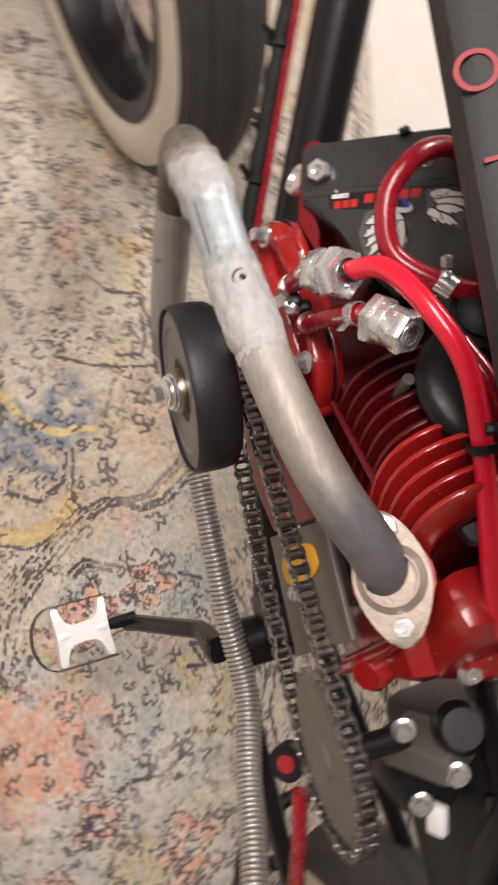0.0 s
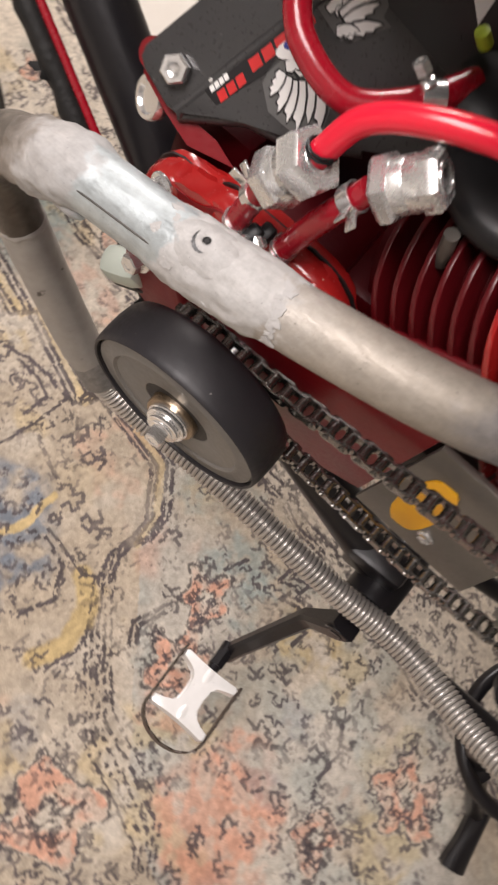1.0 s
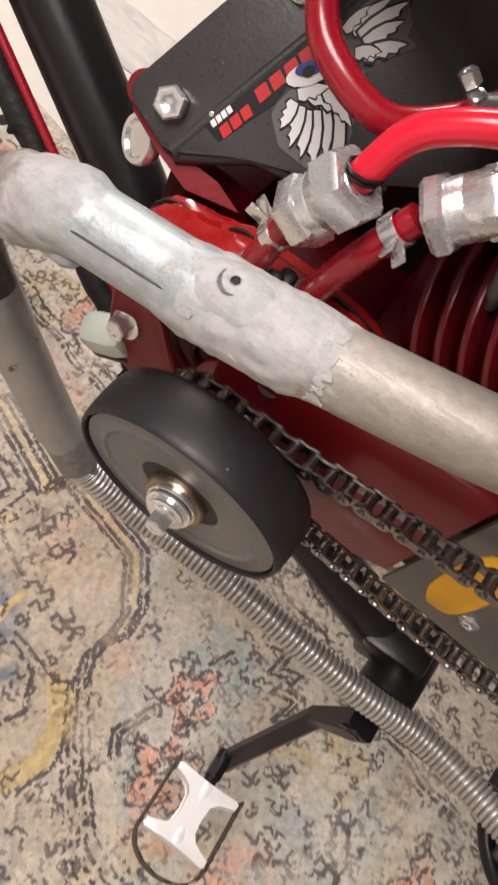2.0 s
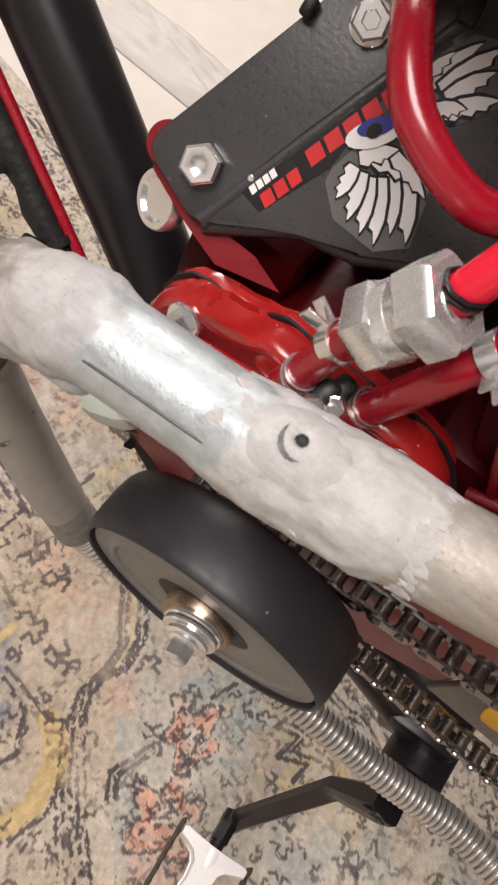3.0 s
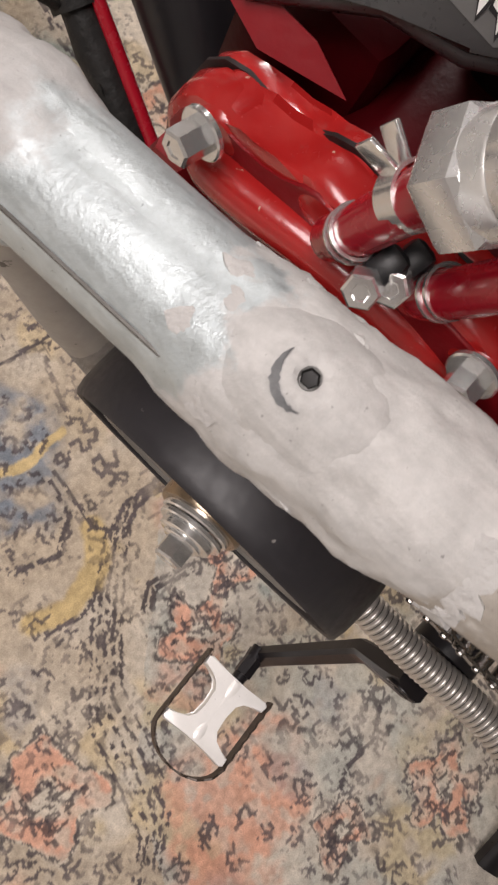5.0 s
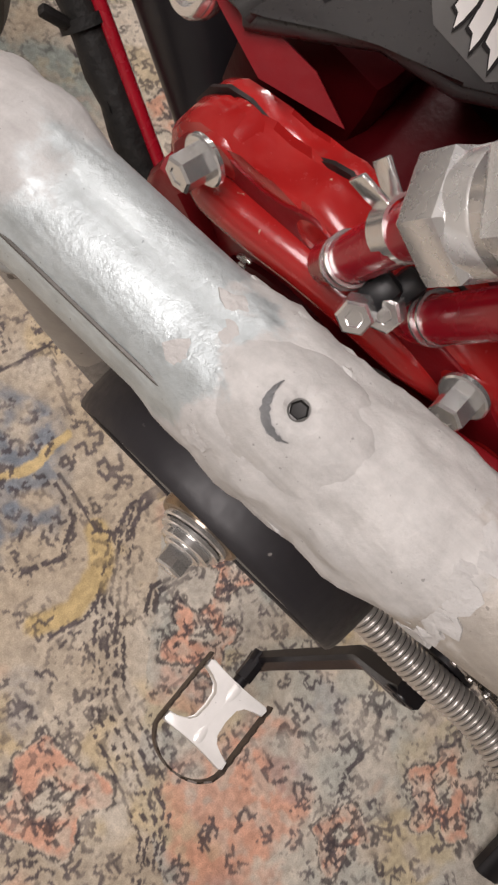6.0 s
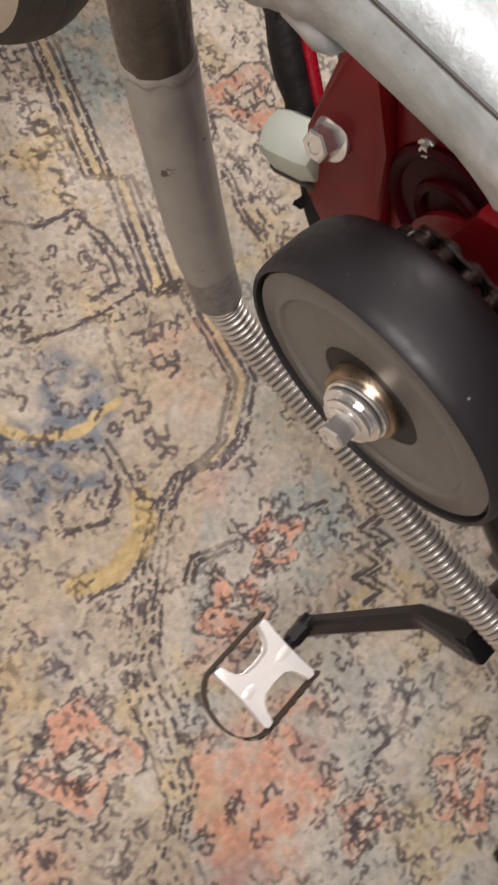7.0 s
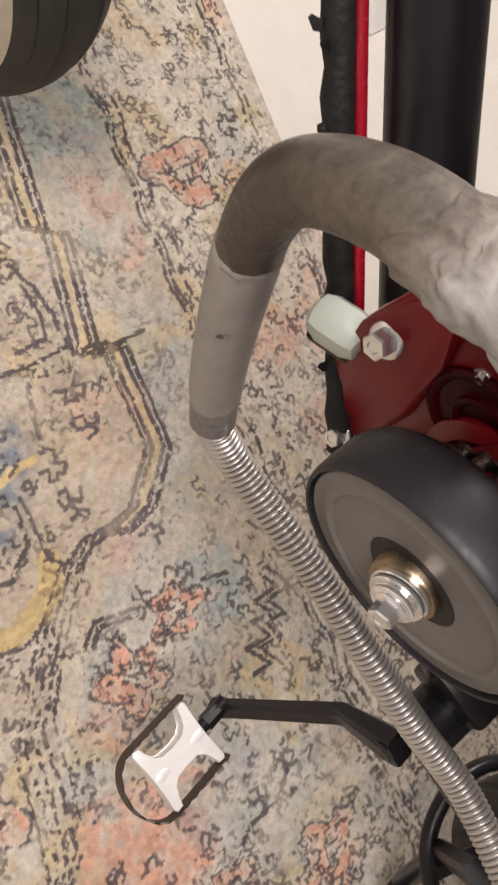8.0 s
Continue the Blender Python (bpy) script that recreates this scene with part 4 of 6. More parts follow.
# ---- crank and pedal ----
crank = thing("pedal_crank", (-0.11, -0.155, 0.18), "black steel crank arm with silver caged pedal", "pedal crank")


arm = [Vector(v) for v in ((-0.1045, -0.1855, 0.381), (-0.1035, -0.182, 0.370), (-0.0968, -0.1705, 0.333), (-0.0955, -0.1682, 0.3255), (-0.0970, -0.1667, 0.316), (-0.1193, -0.1505, 0.207), (-0.1235, -0.148, 0.186))]
part("arm", add_bar(B(), arm, [(0.020, 0.025), (0.020, 0.024), (0.0145, 0.018), (0.0135, 0.018), (0.013, 0.0165), (0.012, 0.0165), (0.013, 0.018)], (1, 0, 0)), BLACK, crank, "", 30)
part("crank_bolt", bolt_mesh((-0.1115, -0.183, 0.374), LEAN_OUT, 0.007, 0.003, 0.011), BLACK, crank)
PC = Vector((-0.1790, -0.1442, 0.199))
pedal = part("pedal", add_sweep(B(), [Vector((-0.118, PC.y, PC.z)), Vector((-0.150, PC.y, PC.z))], lambda s: 0.0075 if s < 0.5 else 0.006, 12), BLACK, crank, "silver aluminium pedal with black toothed cage")
hb = [(0.0285, 0.0), (0.0288, 0.012), (0.0305, 0.0285), (0.0285, 0.0315), (0.0222, 0.0308), (0.0205, 0.0225), (0.0180, 0.0145), (0.0120, 0.0100), (0.0, 0.0088), (-0.0120, 0.0100), (-0.0180, 0.0145), (-0.0205, 0.0225), (-0.0222, 0.0308), (-0.0285, 0.0315), (-0.0305, 0.0285), (-0.0288, 0.012), (-0.0285, 0.0)]
hb += [(x, -y) for x, y in reversed(hb) if y > 0]
part("pedal_body", add_prism(B(), hb, 0.013, pose(*PC), 0.001), WHITEALU, pedal, "bright cast aluminium body")
part("axle_housing", add_lathe(B(), [(0.0, -0.029), (0.0062, -0.028), (0.0078, -0.024), (0.0078, -0.019), (0.0066, -0.012), (0.0066, 0.012), (0.0078, 0.019), (0.0078, 0.027), (0.005, 0.029), (0.0, 0.029)], at_pose(PC, (1, 0, 0)), 20), WHITEALU, pedal, "round axle housing")
cage = B()
loop = []
for k in range(15):
    a = math.pi / 2 + math.pi * k / 14
    loop.append(Vector((-0.030 + 0.024 * math.cos(a), 0.0335 * math.sin(a), 0)))
loop = [Vector((0.034, 0.0335, 0)), Vector((0.0, 0.0335, 0))] + loop + [Vector((0.0, -0.0335, 0)), Vector((0.034, -0.0335, 0))]
path = []
for a, b in zip(loop, loop[1:]):
    steps = max(1, int((b - a).length / 0.0045))
    path += [a + (b - a) * j / steps for j in range(steps)]
path.append(loop[-1])
rows = []
for i, q in enumerate(path):
    d = (path[min(i + 1, len(path) - 1)] - path[max(i - 1, 0)]).normalized()
    nrm = Vector((d.y, -d.x, 0))
    high = 0.0082 if i % 2 else 0.0055
    rows.append([cage.verts.new(PC + q + nrm * s * 0.0008 + Vector((0, 0, h))) for s, h in ((-1, -0.0055), (1, -0.0055), (1, high), (-1, high))])
for p, q in zip(rows, rows[1:]):
    for k in range(4):
        cage.faces.new((p[k], p[(k + 1) % 4], q[(k + 1) % 4], q[k]))
cage.faces.new(rows[0])
cage.faces.new(rows[-1])
part("cage", cage, CAGEMAT, pedal, "black steel toothed cage", 20)
part("axle_nut", add_lathe(B(), [(0, -0.008), (0.0078, -0.008), (0.0078, 0.008), (0, 0.008)], at_pose((-0.136, PC.y, PC.z), (1, 0, 0)), 6), BLACK, pedal)

# ---- drive chain and sprocket ----
CX, PITCH = -0.152, 0.0096
SC, SR = leaned(CX, -0.237, 0.633, 0.64), 0.0535
chain = thing("drive_chain", (CX, -0.1, 0.56), "oily bare steel roller drive chain", "chain")


def plate_outline(length):
    r, w = 0.0040, 0.0029
    pts = []
    for c, sgn in ((length / 2, 1), (-length / 2, -1)):
        for k in range(7):
            a = -math.pi / 2 + math.pi * k / 6
            pts.append((c + sgn * r * math.cos(a), sgn * r * math.sin(a)))
        pts.append((0.0, sgn * w))
    return pts


def link_mesh(outer, material):
    """Along local x, pins along local z."""
    bm = B()
    half = 0.0050 if outer else 0.0036
    for s in (-1, 1):
        add_prism(bm, plate_outline(PITCH), 0.0012, pose(0, 0, s * half))
    for x in (-PITCH / 2, PITCH / 2):
        if outer:
            add_lathe(bm, [(0, -0.0068), (0.0014, -0.0066), (0.0017, -0.0060), (0.0017, 0.0060), (0.0014, 0.0066), (0, 0.0068)], pose(x, 0, 0), 8)
        else:
            add_lathe(bm, [(0.0032, -0.0029), (0.0032, 0.0029)], pose(x, 0, 0), 12)
    bmesh.ops.recalc_face_normals(bm, faces=bm.faces)
    me = bpy.data.meshes.new("link")
    bm.to_mesh(me)
    bm.free()
    me.materials.append(material)
    smooth(me, 35)
    return me


LINKS = (link_mesh(False, CHAINMAT), link_mesh(True, CHAINMAT))
CHAIN_RUN = [(0.040, 0.606), (0.0385, 0.628), (0.026, 0.6395), (0.0, 0.6415), (-0.03, 0.6455), (-0.08, 0.6560), (-0.15, 0.6685)]
for k in range(18):
    a = radians(78 + 11.8 * k)
    CHAIN_RUN.append((-0.237 + SR * math.cos(a), 0.633 + SR * math.sin(a)))
CHAIN_RUN += [(-0.15, 0.5705), (-0.08, 0.5780), (-0.03, 0.5830), (0.010, 0.5800), (0.032, 0.5880), (0.040, 0.606)]
run = [leaned(CX, y, z, 0.64) for y, z in CHAIN_RUN]
run = spline(run, 14)
dist, pins, need = 0.0, [run[0]], PITCH
for p, q in zip(run, run[1:]):
    step_len = (q - p).length
    while dist + step_len >= need:
        pins.append(p + (q - p) * ((need - dist) / step_len))
        need += PITCH
    dist += step_len
for k, (p, q) in enumerate(zip(pins, pins[1:])):
    ob = new("link", LINKS[k % 2])
    ob.parent = chain
    d = (q - p).normalized()
    lean = noise.noise((k * 1.7, 0.3, 0.9)) * 0.05
    zaxis = LEAN_OUT + Vector((0, lean, lean * 0.6))
    zaxis = (zaxis - zaxis.dot(d) * d).normalized()
    ob.matrix_basis = Matrix.Translation((p + q) / 2 - BASE[chain]) @ Matrix((d, zaxis.cross(d).normalized(), zaxis)).transposed().to_4x4()

sprocket = thing("sprocket", SC - Vector((0, 0, 0.05)), "dull grey steel chain sprocket behind the crank", "sprocket")
teeth = []
T = 26
for k in range(T):
    for f, r in ((0.0, SR - 0.0035), (0.25, SR - 0.0035), (0.42, SR + 0.0012), (0.58, SR + 0.0012), (0.75, SR - 0.0035)):
        a = 2 * math.pi * (k + f) / T
        teeth.append((r * math.cos(a), r * math.sin(a)))
part("toothed_disc", add_prism(B(), teeth, 0.0042, at_pose(SC, LEAN_OUT)), GREYSTEEL, sprocket)
part("face", add_lathe(B(), [(0.0455, 0.0021), (0.045, 0.0035), (0.012, 0.0035), (0.011, 0.005), (0, 0.005)], at_pose(SC, LEAN_OUT), 48), GREYSTEEL, sprocket)
part("shaft", add_lathe(B(), [(0.008, -0.05), (0.008, 0.0)], at_pose(SC, LEAN_OUT), 16), BLACK, sprocket)
part("scratch_mark", add_sweep(B(), spline([SC + LEAN_OUT * 0.0042 + LEAN_Y * a + LEAN_Z * b for a, b in ((0.010, 0.004), (0.003, 0.0065), (-0.005, 0.0045))], 5), 0.0008, 6), STEEL, sprocket)

# ---- chain guide plate with an orange paint mark ----
guide = thing("chain_guide_plate", (-0.128, -0.12, 0.555), "dull grey steel bracket plate with orange-yellow paint mark", "bracket")
gp = [(-0.100, 0.562), (-0.186, 0.557), (-0.168, 0.690), (-0.100, 0.690)]


def side_plate(outline, x, thick, bevel, pz=0.685):
    """A plate across the bike: outline in y and z, at x where it is pz high, leaning with the bike."""
    return add_prism(B(), outline, thick, Matrix.Translation((x, 0, pz)) @ LEANED @ pose(0, -pz, 0), bevel)


part("plate", side_plate(gp, -0.1255, 0.004, 0.001, 0.6), GREYSTEEL, guide)
oy, oz = -0.1225, 0.622
mark = [(oy + 0.0118 * math.copysign(abs(math.cos(radians(15 * k))) ** 0.7, math.cos(radians(15 * k))) + 0.0034 * math.sin(radians(15 * k)), oz + 0.043 * math.copysign(abs(math.sin(radians(15 * k))) ** 0.85, math.sin(radians(15 * k))) + 0.0008 * math.sin(k * 1.9)) for k in range(24)]
part("paint_mark", side_plate(mark, -0.1282, 0.0012, 0.0003, 0.6), ORANGE, guide, "orange-yellow paint mark")
part("plate_bolt", bolt_mesh(leaned(-0.1275, -0.141, 0.592, 0.6), LEAN_OUT, 0.0042, 0.004, 0.0056), STEEL, guide)

# ---- engine ----
engine = thing("engine", (-0.08, 0.0, 0.5), "gloss red painted single-cylinder engine with finned barrel", "engine")
case = [(0.058, 0.55), (0.068, 0.567), (0.082, 0.602), (0.0935, 0.635), (0.094, 0.66), (0.0905, 0.672), (0.085, 0.680), (0.078, 0.6835), (0.070, 0.6825), (0.063, 0.6838), (0.057, 0.6870), (0.0525, 0.6925), (0.0475, 0.6956), (0.0375, 0.6950), (0.027, 0.6956), (0.015, 0.6960), (0.002, 0.698), (-0.008, 0.6972), (-0.017, 0.6945), (-0.025, 0.688), (-0.033, 0.676), (-0.042, 0.655), (-0.048, 0.62), (-0.05, 0.58), (-0.02, 0.545), (0.03, 0.53)]
part("case_half", side_plate(case, -0.1249, 0.0128, 0.0036), RED, engine, "bright red left crankcase half")
inner = [(0.02 + (y - 0.02) * 1.012, 0.61 + (z - 0.61) * 1.018) for y, z in case]
part("case_gasket", side_plate(inner, -0.1180, 0.0012, 0.0), GASKET, engine, "dark gasket line")
part("case_lip", side_plate(case, -0.1142, 0.0064, 0.0022), RED, engine, "red sealing lip of the right half")
low = [(0.02 + (y - 0.02) * 0.93, 0.60 + (z - 0.60) * 0.90) for y, z in case]
# the far half is coloured as shaded red
part("case_half", side_plate(low, -0.0620, 0.090, 0.004), SHADERED, engine, "right crankcase half in red darkened for shade")
for y, z, r in ((0.0755, 0.6745, 0.0082), (0.043, 0.6850, 0.0086), (-0.008, 0.6870, 0.0090), (-0.030, 0.667, 0.008)):
    part("bolt_boss", add_lathe(B(), [(0, -0.0085), (r + 0.0004, -0.0085), (r, 0.0), (r * 0.94, 0.0028), (r * 0.8, 0.0046), (r * 0.5, 0.0052), (0, 0.0052)], at_pose(leaned(-0.1275, y, z), LEAN_OUT), 24), RED, engine)
part("case_bolt", bolt_mesh((-0.1355, 0.0755, 0.6825), (-0.95, 0.16, -0.02), 0.0047, 0.0095, 0.0068), STEEL, engine, "zinc hex bolt")
part("case_bolt", bolt_mesh((-0.1360, -0.008, 0.690), (-0.95, 0.05, 0.05), 0.0047, 0.0095, 0.0068), STEEL, engine, "zinc hex bolt")
# ribs and swellings cast into the left half
for pts, r in ((((-0.126, 0.086, 0.660), (-0.1285, 0.06, 0.666), (-0.1285, 0.03, 0.672), (-0.127, -0.02, 0.672)), 0.0068),):
    part("cast_rib", add_sweep(B(), spline(pts, 8), lambda s, r=r: r * min(1.0, 0.3 + 4 * s, 0.3 + 4 * (1 - s)), 18), RED, engine)
part("boss_washer", add_lathe(B(), [(0, 0), (0.0105, 0), (0.0105, 0.002), (0.0045, 0.0024), (0.004, 0.0005), (0, 0.0005)], at_pose(leaned(-0.1245, -0.08, 0.649), LEAN_OUT), 28), HUB, engine, "grey washer round a socket screw")
part("boss_washer", add_lathe(B(), [(0, 0), (0.0105, 0), (0.0105, 0.002), (0.0045, 0.0024), (0.004, 0.0005), (0, 0.0005)], at_pose(leaned(-0.1245, -0.092, 0.622), LEAN_OUT), 28), STEEL, engine, "steel washer behind the chain")
cover = [(-0.049, 0.541), (0.03, 0.520), (0.03, 0.65), (-0.03, 0.69), (-0.098, 0.69), (-0.098, 0.573)]
part("side_cover", side_plate(cover, -0.1215, 0.010, 0.003, 0.6), CRIMSON, engine, "dark red chain-side cover")
part("sprocket_recess", add_lathe(B(), [(0.036, 0.0), (0.036, 0.005), (0.033, 0.0065), (0.027, 0.0065), (0.026, 0.001), (0.0, 0.001)], at_pose(leaned(-0.1308, 0.006, 0.597), LEAN_OUT), 48), CRIMSON, engine, "dark red ring round the drive sprocket")
part("drive_sprocket", add_lathe(B(), [(0, -0.004), (0.019, -0.004), (0.022, -0.002), (0.022, 0.002), (0.019, 0.004), (0, 0.004)], at_pose(leaned(-0.1385, 0.006, 0.598), LEAN_OUT), 22), CHAINMAT, engine)
# two dark blocks added to close gaps where the floor would show through
part("barrel_gap_filler", add_box(B(), (0.055, 0.040, 0.085), pose(-0.080, -0.034, 0.655, 0, -13.9, 0), 0.006), SHADERED, engine, "shade-dark filler added under the barrel")
part("plate_gap_filler", add_box(B(), (0.07, 0.045, 0.05), pose(-0.058, 0.078, 0.668, 0, 0, 0), 0.008), SHADERED, engine, "shade-dark filler block added under the plate")
# flat machined left face, darker red overlay for its shade, with a round recess
face = [(0.02 + (y - 0.02) * 0.955, 0.61 + (z - 0.61) * 0.95) for y, z in case]
part("case_face", side_plate(face, -0.1313, 0.002, 0.0006), SIDERED, engine, "flat left face of the crankcase in shade-darkened red")
RECESS = at_pose(leaned(-0.1323, 0.034, 0.613), LEAN_OUT)
# ring and recess take the shade-darkened red
part("bearing_recess", add_lathe(B(), [(0.030, -0.002), (0.0295, 0.0020), (0.0275, 0.0030), (0.0245, 0.0020), (0.0235, 0.0006), (0.0165, 0.0006), (0.0160, 0.0026), (0.0145, 0.0034), (0.0125, 0.0026), (0.0120, 0.0004), (0.0, 0.0004)], RECESS, 48), SHADERED, engine, "stepped ring with recess in red darkened for shade")
tab = add_prism(B(), [(0.008 * math.cos(radians(15 * k)) * (1.35 if math.cos(radians(15 * k)) < 0 else 1), 0.008 * math.sin(radians(15 * k))) for k in range(24)], 0.004, at_pose((-0.134, 0.004, 0.655), (-0.9, 0.1, 0.35)), 0.001)
part("cable_tab", tab, GREYSTEEL, engine, "grey steel tab with a screw")
part("tab_screw", bolt_mesh((-0.1355, 0.004, 0.6558), (-0.9, 0.1, 0.35), 0.0038, 0.005, 0.0052), STEEL, engine, "small zinc screw")
for y, z in ((0.056, 0.630), (0.012, 0.665), (0.070, 0.655)):
    part("face_screw", bolt_mesh(leaned(-0.132, y, z), LEAN_OUT, 0.0026, 0.003, 0.0042), STEEL, engine, "small steel screw")
# front mounting lug with bolt, in the shade-darkened side red
part("mount_lug", side_plate([(0.0965, 0.632), (0.0945, 0.59), (0.086, 0.550), (0.073, 0.540), (0.060, 0.539), (0.047, 0.518), (0.036, 0.522), (0.046, 0.575), (0.064, 0.62), (0.080, 0.652), (0.0915, 0.650)], -0.1045, 0.014, 0.004, 0.58), SIDERED, engine, "front mounting lug in shade-darkened red")
part("lug_boss", add_lathe(B(), [(0.0098, -0.006), (0.0098, 0.0015), (0.0088, 0.0028), (0.0, 0.0028)], at_pose((-0.1105, 0.0833, 0.598), (-0.92, 0.15, 0.05)), 28), RED, engine, "bright red boss behind the bolt")
part("lug_bolt", bolt_mesh((-0.1145, 0.0835, 0.5975), (-0.92, 0.15, 0.05), 0.0063, 0.010, 0.0085), STEEL, engine, "zinc hex bolt")
part("lug_bolt", bolt_mesh((-0.098, 0.0455, 0.516), (-0.85, 0.25, 0.15), 0.005, 0.008, 0.007), STEEL, engine, "zinc hex bolt")


# finned barrel
def fin_outline(grow):
    """A fin's rim across the barrel, whose near upper edge is the origin's height."""
    x0, x1, z0, z1 = -grow, 0.105 + grow, -0.095 - grow, 0.036 + grow
    pts = []
    for cx, cz, a, r in ((x1 - 0.02, z1 - 0.02, 0, 0.02), (x0 + 0.034, z1 - 0.034, 90, 0.034), (x0 + 0.02, z0 + 0.02, 180, 0.02), (x1 - 0.02, z0 + 0.02, 270, 0.02)):
        for k in range(7):
            t = radians(a + 15 * k)
            pts.append((cx + r * math.cos(t), cz + r * math.sin(t)))
    return pts


# the barrel leans with the bike and rises to the rear
XZ = Matrix(((1, 0, 0, 0), (0, 0, -1, 0), (0, 1, 0, 0), (0, 0, 0, 1)))
BARREL = Matrix.Translation((-0.126, -0.038, 0.696)) @ LEAN_TURN @ pose(0, 0, 0, -30, 0, 0)
# barrel between the fins takes the shade-darkened red
part("barrel", add_prism(B(), fin_outline(-0.012), 0.115, BARREL @ Matrix.Translation((0, -0.045, 0)) @ XZ, 0.0), SHADERED, engine)
# the first six fins carry shade in their colour; the rest keep full red
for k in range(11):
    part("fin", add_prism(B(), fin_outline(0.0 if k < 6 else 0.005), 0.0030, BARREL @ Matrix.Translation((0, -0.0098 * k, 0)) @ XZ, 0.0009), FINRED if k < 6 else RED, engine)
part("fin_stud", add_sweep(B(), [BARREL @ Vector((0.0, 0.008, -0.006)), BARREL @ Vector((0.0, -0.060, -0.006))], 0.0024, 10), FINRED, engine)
part("exhaust_port", add_sweep(B(), [(flo + fup) / 2 - FN * 0.006, (flo + fup) / 2 - FN * 0.05], 0.021, 24), RED, engine)
part("cylinder_head", add_box(B(), (0.10, 0.05, 0.115), pose(-0.068, -0.178, 0.652, 0, -13.9, 0), 0.014), RED, engine)
# an added black block stands in for the darkness below the engine
part("underside_filler", add_box(B(), (0.05, 0.17, 0.09), pose(-0.045, -0.085, 0.545, 0, -13.9, 0), 0.012), GASKET, engine, "black block added to darken the gap under the engine")
part("head_cover", add_box(B(), (0.085, 0.040, 0.075), BARREL @ pose(0.055, -0.124, -0.058), 0.013), RED, engine)
part("head_boss", add_lathe(B(), [(0, 0.0), (0.013, 0.0), (0.012, 0.022), (0.009, 0.026), (0, 0.026)], at_pose((-0.112, -0.188, 0.655), (-0.9, -0.2, 0.3)), 24), RED, engine)
part("head_boss", add_lathe(B(), [(0, 0.0), (0.017, 0.0), (0.016, 0.02), (0.012, 0.025), (0, 0.025)], at_pose((-0.085, -0.19, 0.70), (-0.3, -0.1, 0.9)), 24), RED, engine)
for p, w in (((-0.1, -0.2, 0.712), (-0.4, -0.2, 0.9)), ((-0.06, -0.17, 0.712), (-0.2, 0, 1)), ((-0.118, -0.2, 0.64), (-1, -0.2, 0.2)), ((-0.075, -0.203, 0.71), (-0.2, -0.2, 1))):
    part("head_bolt", bolt_mesh(p, w, 0.005, 0.008, 0.0075), STEEL, engine, "steel hex bolt")
part("port_bracket", add_bar(B(), [Vector((-0.137, -0.165, 0.722)), Vector((-0.133, -0.176, 0.69)), Vector((-0.128, -0.19, 0.63))], [(0.012, 0.006)] * 3, (0.6, 0.7, 0.2)), RED, engine)
part("bracket_bolt", bolt_mesh((-0.139, -0.1585, 0.706), (-0.7, 0, 0.7), 0.0048, 0.008, 0.007), STEEL, engine, "zinc hex bolt")
part("spark_plug_cap", add_lathe(B(), [(0, 0), (0.0115, 0), (0.0115, 0.012), (0.009, 0.015), (0, 0.015)], at_pose((-0.104, -0.122, 0.752), (-0.5, 0, 0.86)), 24), RUBBER, engine, "black rubber plug cap")

# ---- black coil box under the hose fittings ----
coil = thing("ignition_coil", (-0.09, -0.05, 0.73), "black moulded ignition coil with steel stud", "ignition coil")
part("body", add_lathe(B(), [(0, -0.004), (0.033, -0.004), (0.0365, -0.0025), (0.038, 0.001), (0.037, 0.005), (0.033, 0.009), (0.02, 0.011), (0, 0.0115)], at_pose((-0.084, -0.053, 0.767), (-0.26, 0.15, 0.95)), 56), RUBBER, coil)
# black box added to close the pale gap behind the coil
part("bracket", add_box(B(), (0.07, 0.16, 0.17), pose(-0.03, -0.03, 0.74, 0, 0, 0), 0.01), BLACK, coil)
part("terminal_cap", add_lathe(B(), [(0, 0), (0.017, 0), (0.019, 0.003), (0.019, 0.009), (0.015, 0.011), (0.015, 0.016), (0.010, 0.018), (0, 0.018)], at_pose((-0.079, -0.020, 0.777), (-0.6, 0.1, 0.8)), 36), RUBBER, coil)
part("lime_tip", add_lathe(B(), [(0, 0), (0.003, 0), (0.003, 0.007), (0, 0.008)], at_pose((-0.082, -0.004, 0.797), (-0.5, 0.5, 0.7)), 12), LIME, coil, "yellow-green plastic tip")
part("white_tag", add_prism(B(), [(0, 0), (0.011, 0.002), (0.006, 0.009)], 0.0006, at_pose((-0.086, 0.002, 0.803), (-0.7, 0.1, 0.7))), WHITEPRINT, coil, "white paper tag")
part("stud", add_lathe(B(), [(0, 0), (0.0034, 0.0), (0.0034, 0.014), (0.0030, 0.015), (0.0030, 0.021), (0.0024, 0.022), (0, 0.022)], at_pose((-0.1185, -0.0403, 0.752), (0.26, -0.20, -0.94)), 16), GREYSTEEL, coil, "grey steel stud")

# ---- mounting plate with printed graphics ----
PO = Vector((-0.1077, 0.0995, 0.7158))
PN, PX, PY = Vector((-0.8452, -0.0895, 0.5270)), Vector((0.5251, -0.3236, 0.7872)), Vector((0.1001, 0.9420, 0.3204))
PM = Matrix.Translation(PO) @ Matrix((PX, PY, PN)).transposed().to_4x4()
mount = thing("mounting_plate", PO, "satin black steel mounting plate with worn printed graphics", "mounting plate")
pl = [(-0.0125, 0.010), (-0.0105, 0.0145), (-0.006, 0.0165), (0.05, 0.0150), (0.15, 0.013), (0.15, -0.10), (0.085, -0.105), (0.05, -0.075), (0.024, -0.052), (0.013, -0.0345), (0.004, -0.027), (-0.007, -0.0175), (-0.0115, -0.0145), (-0.0135, -0.009)]
part("plate", add_prism(B(), pl, 0.0035, PM @ pose(0, 0, -0.0018), 0.0011), SATIN, mount)
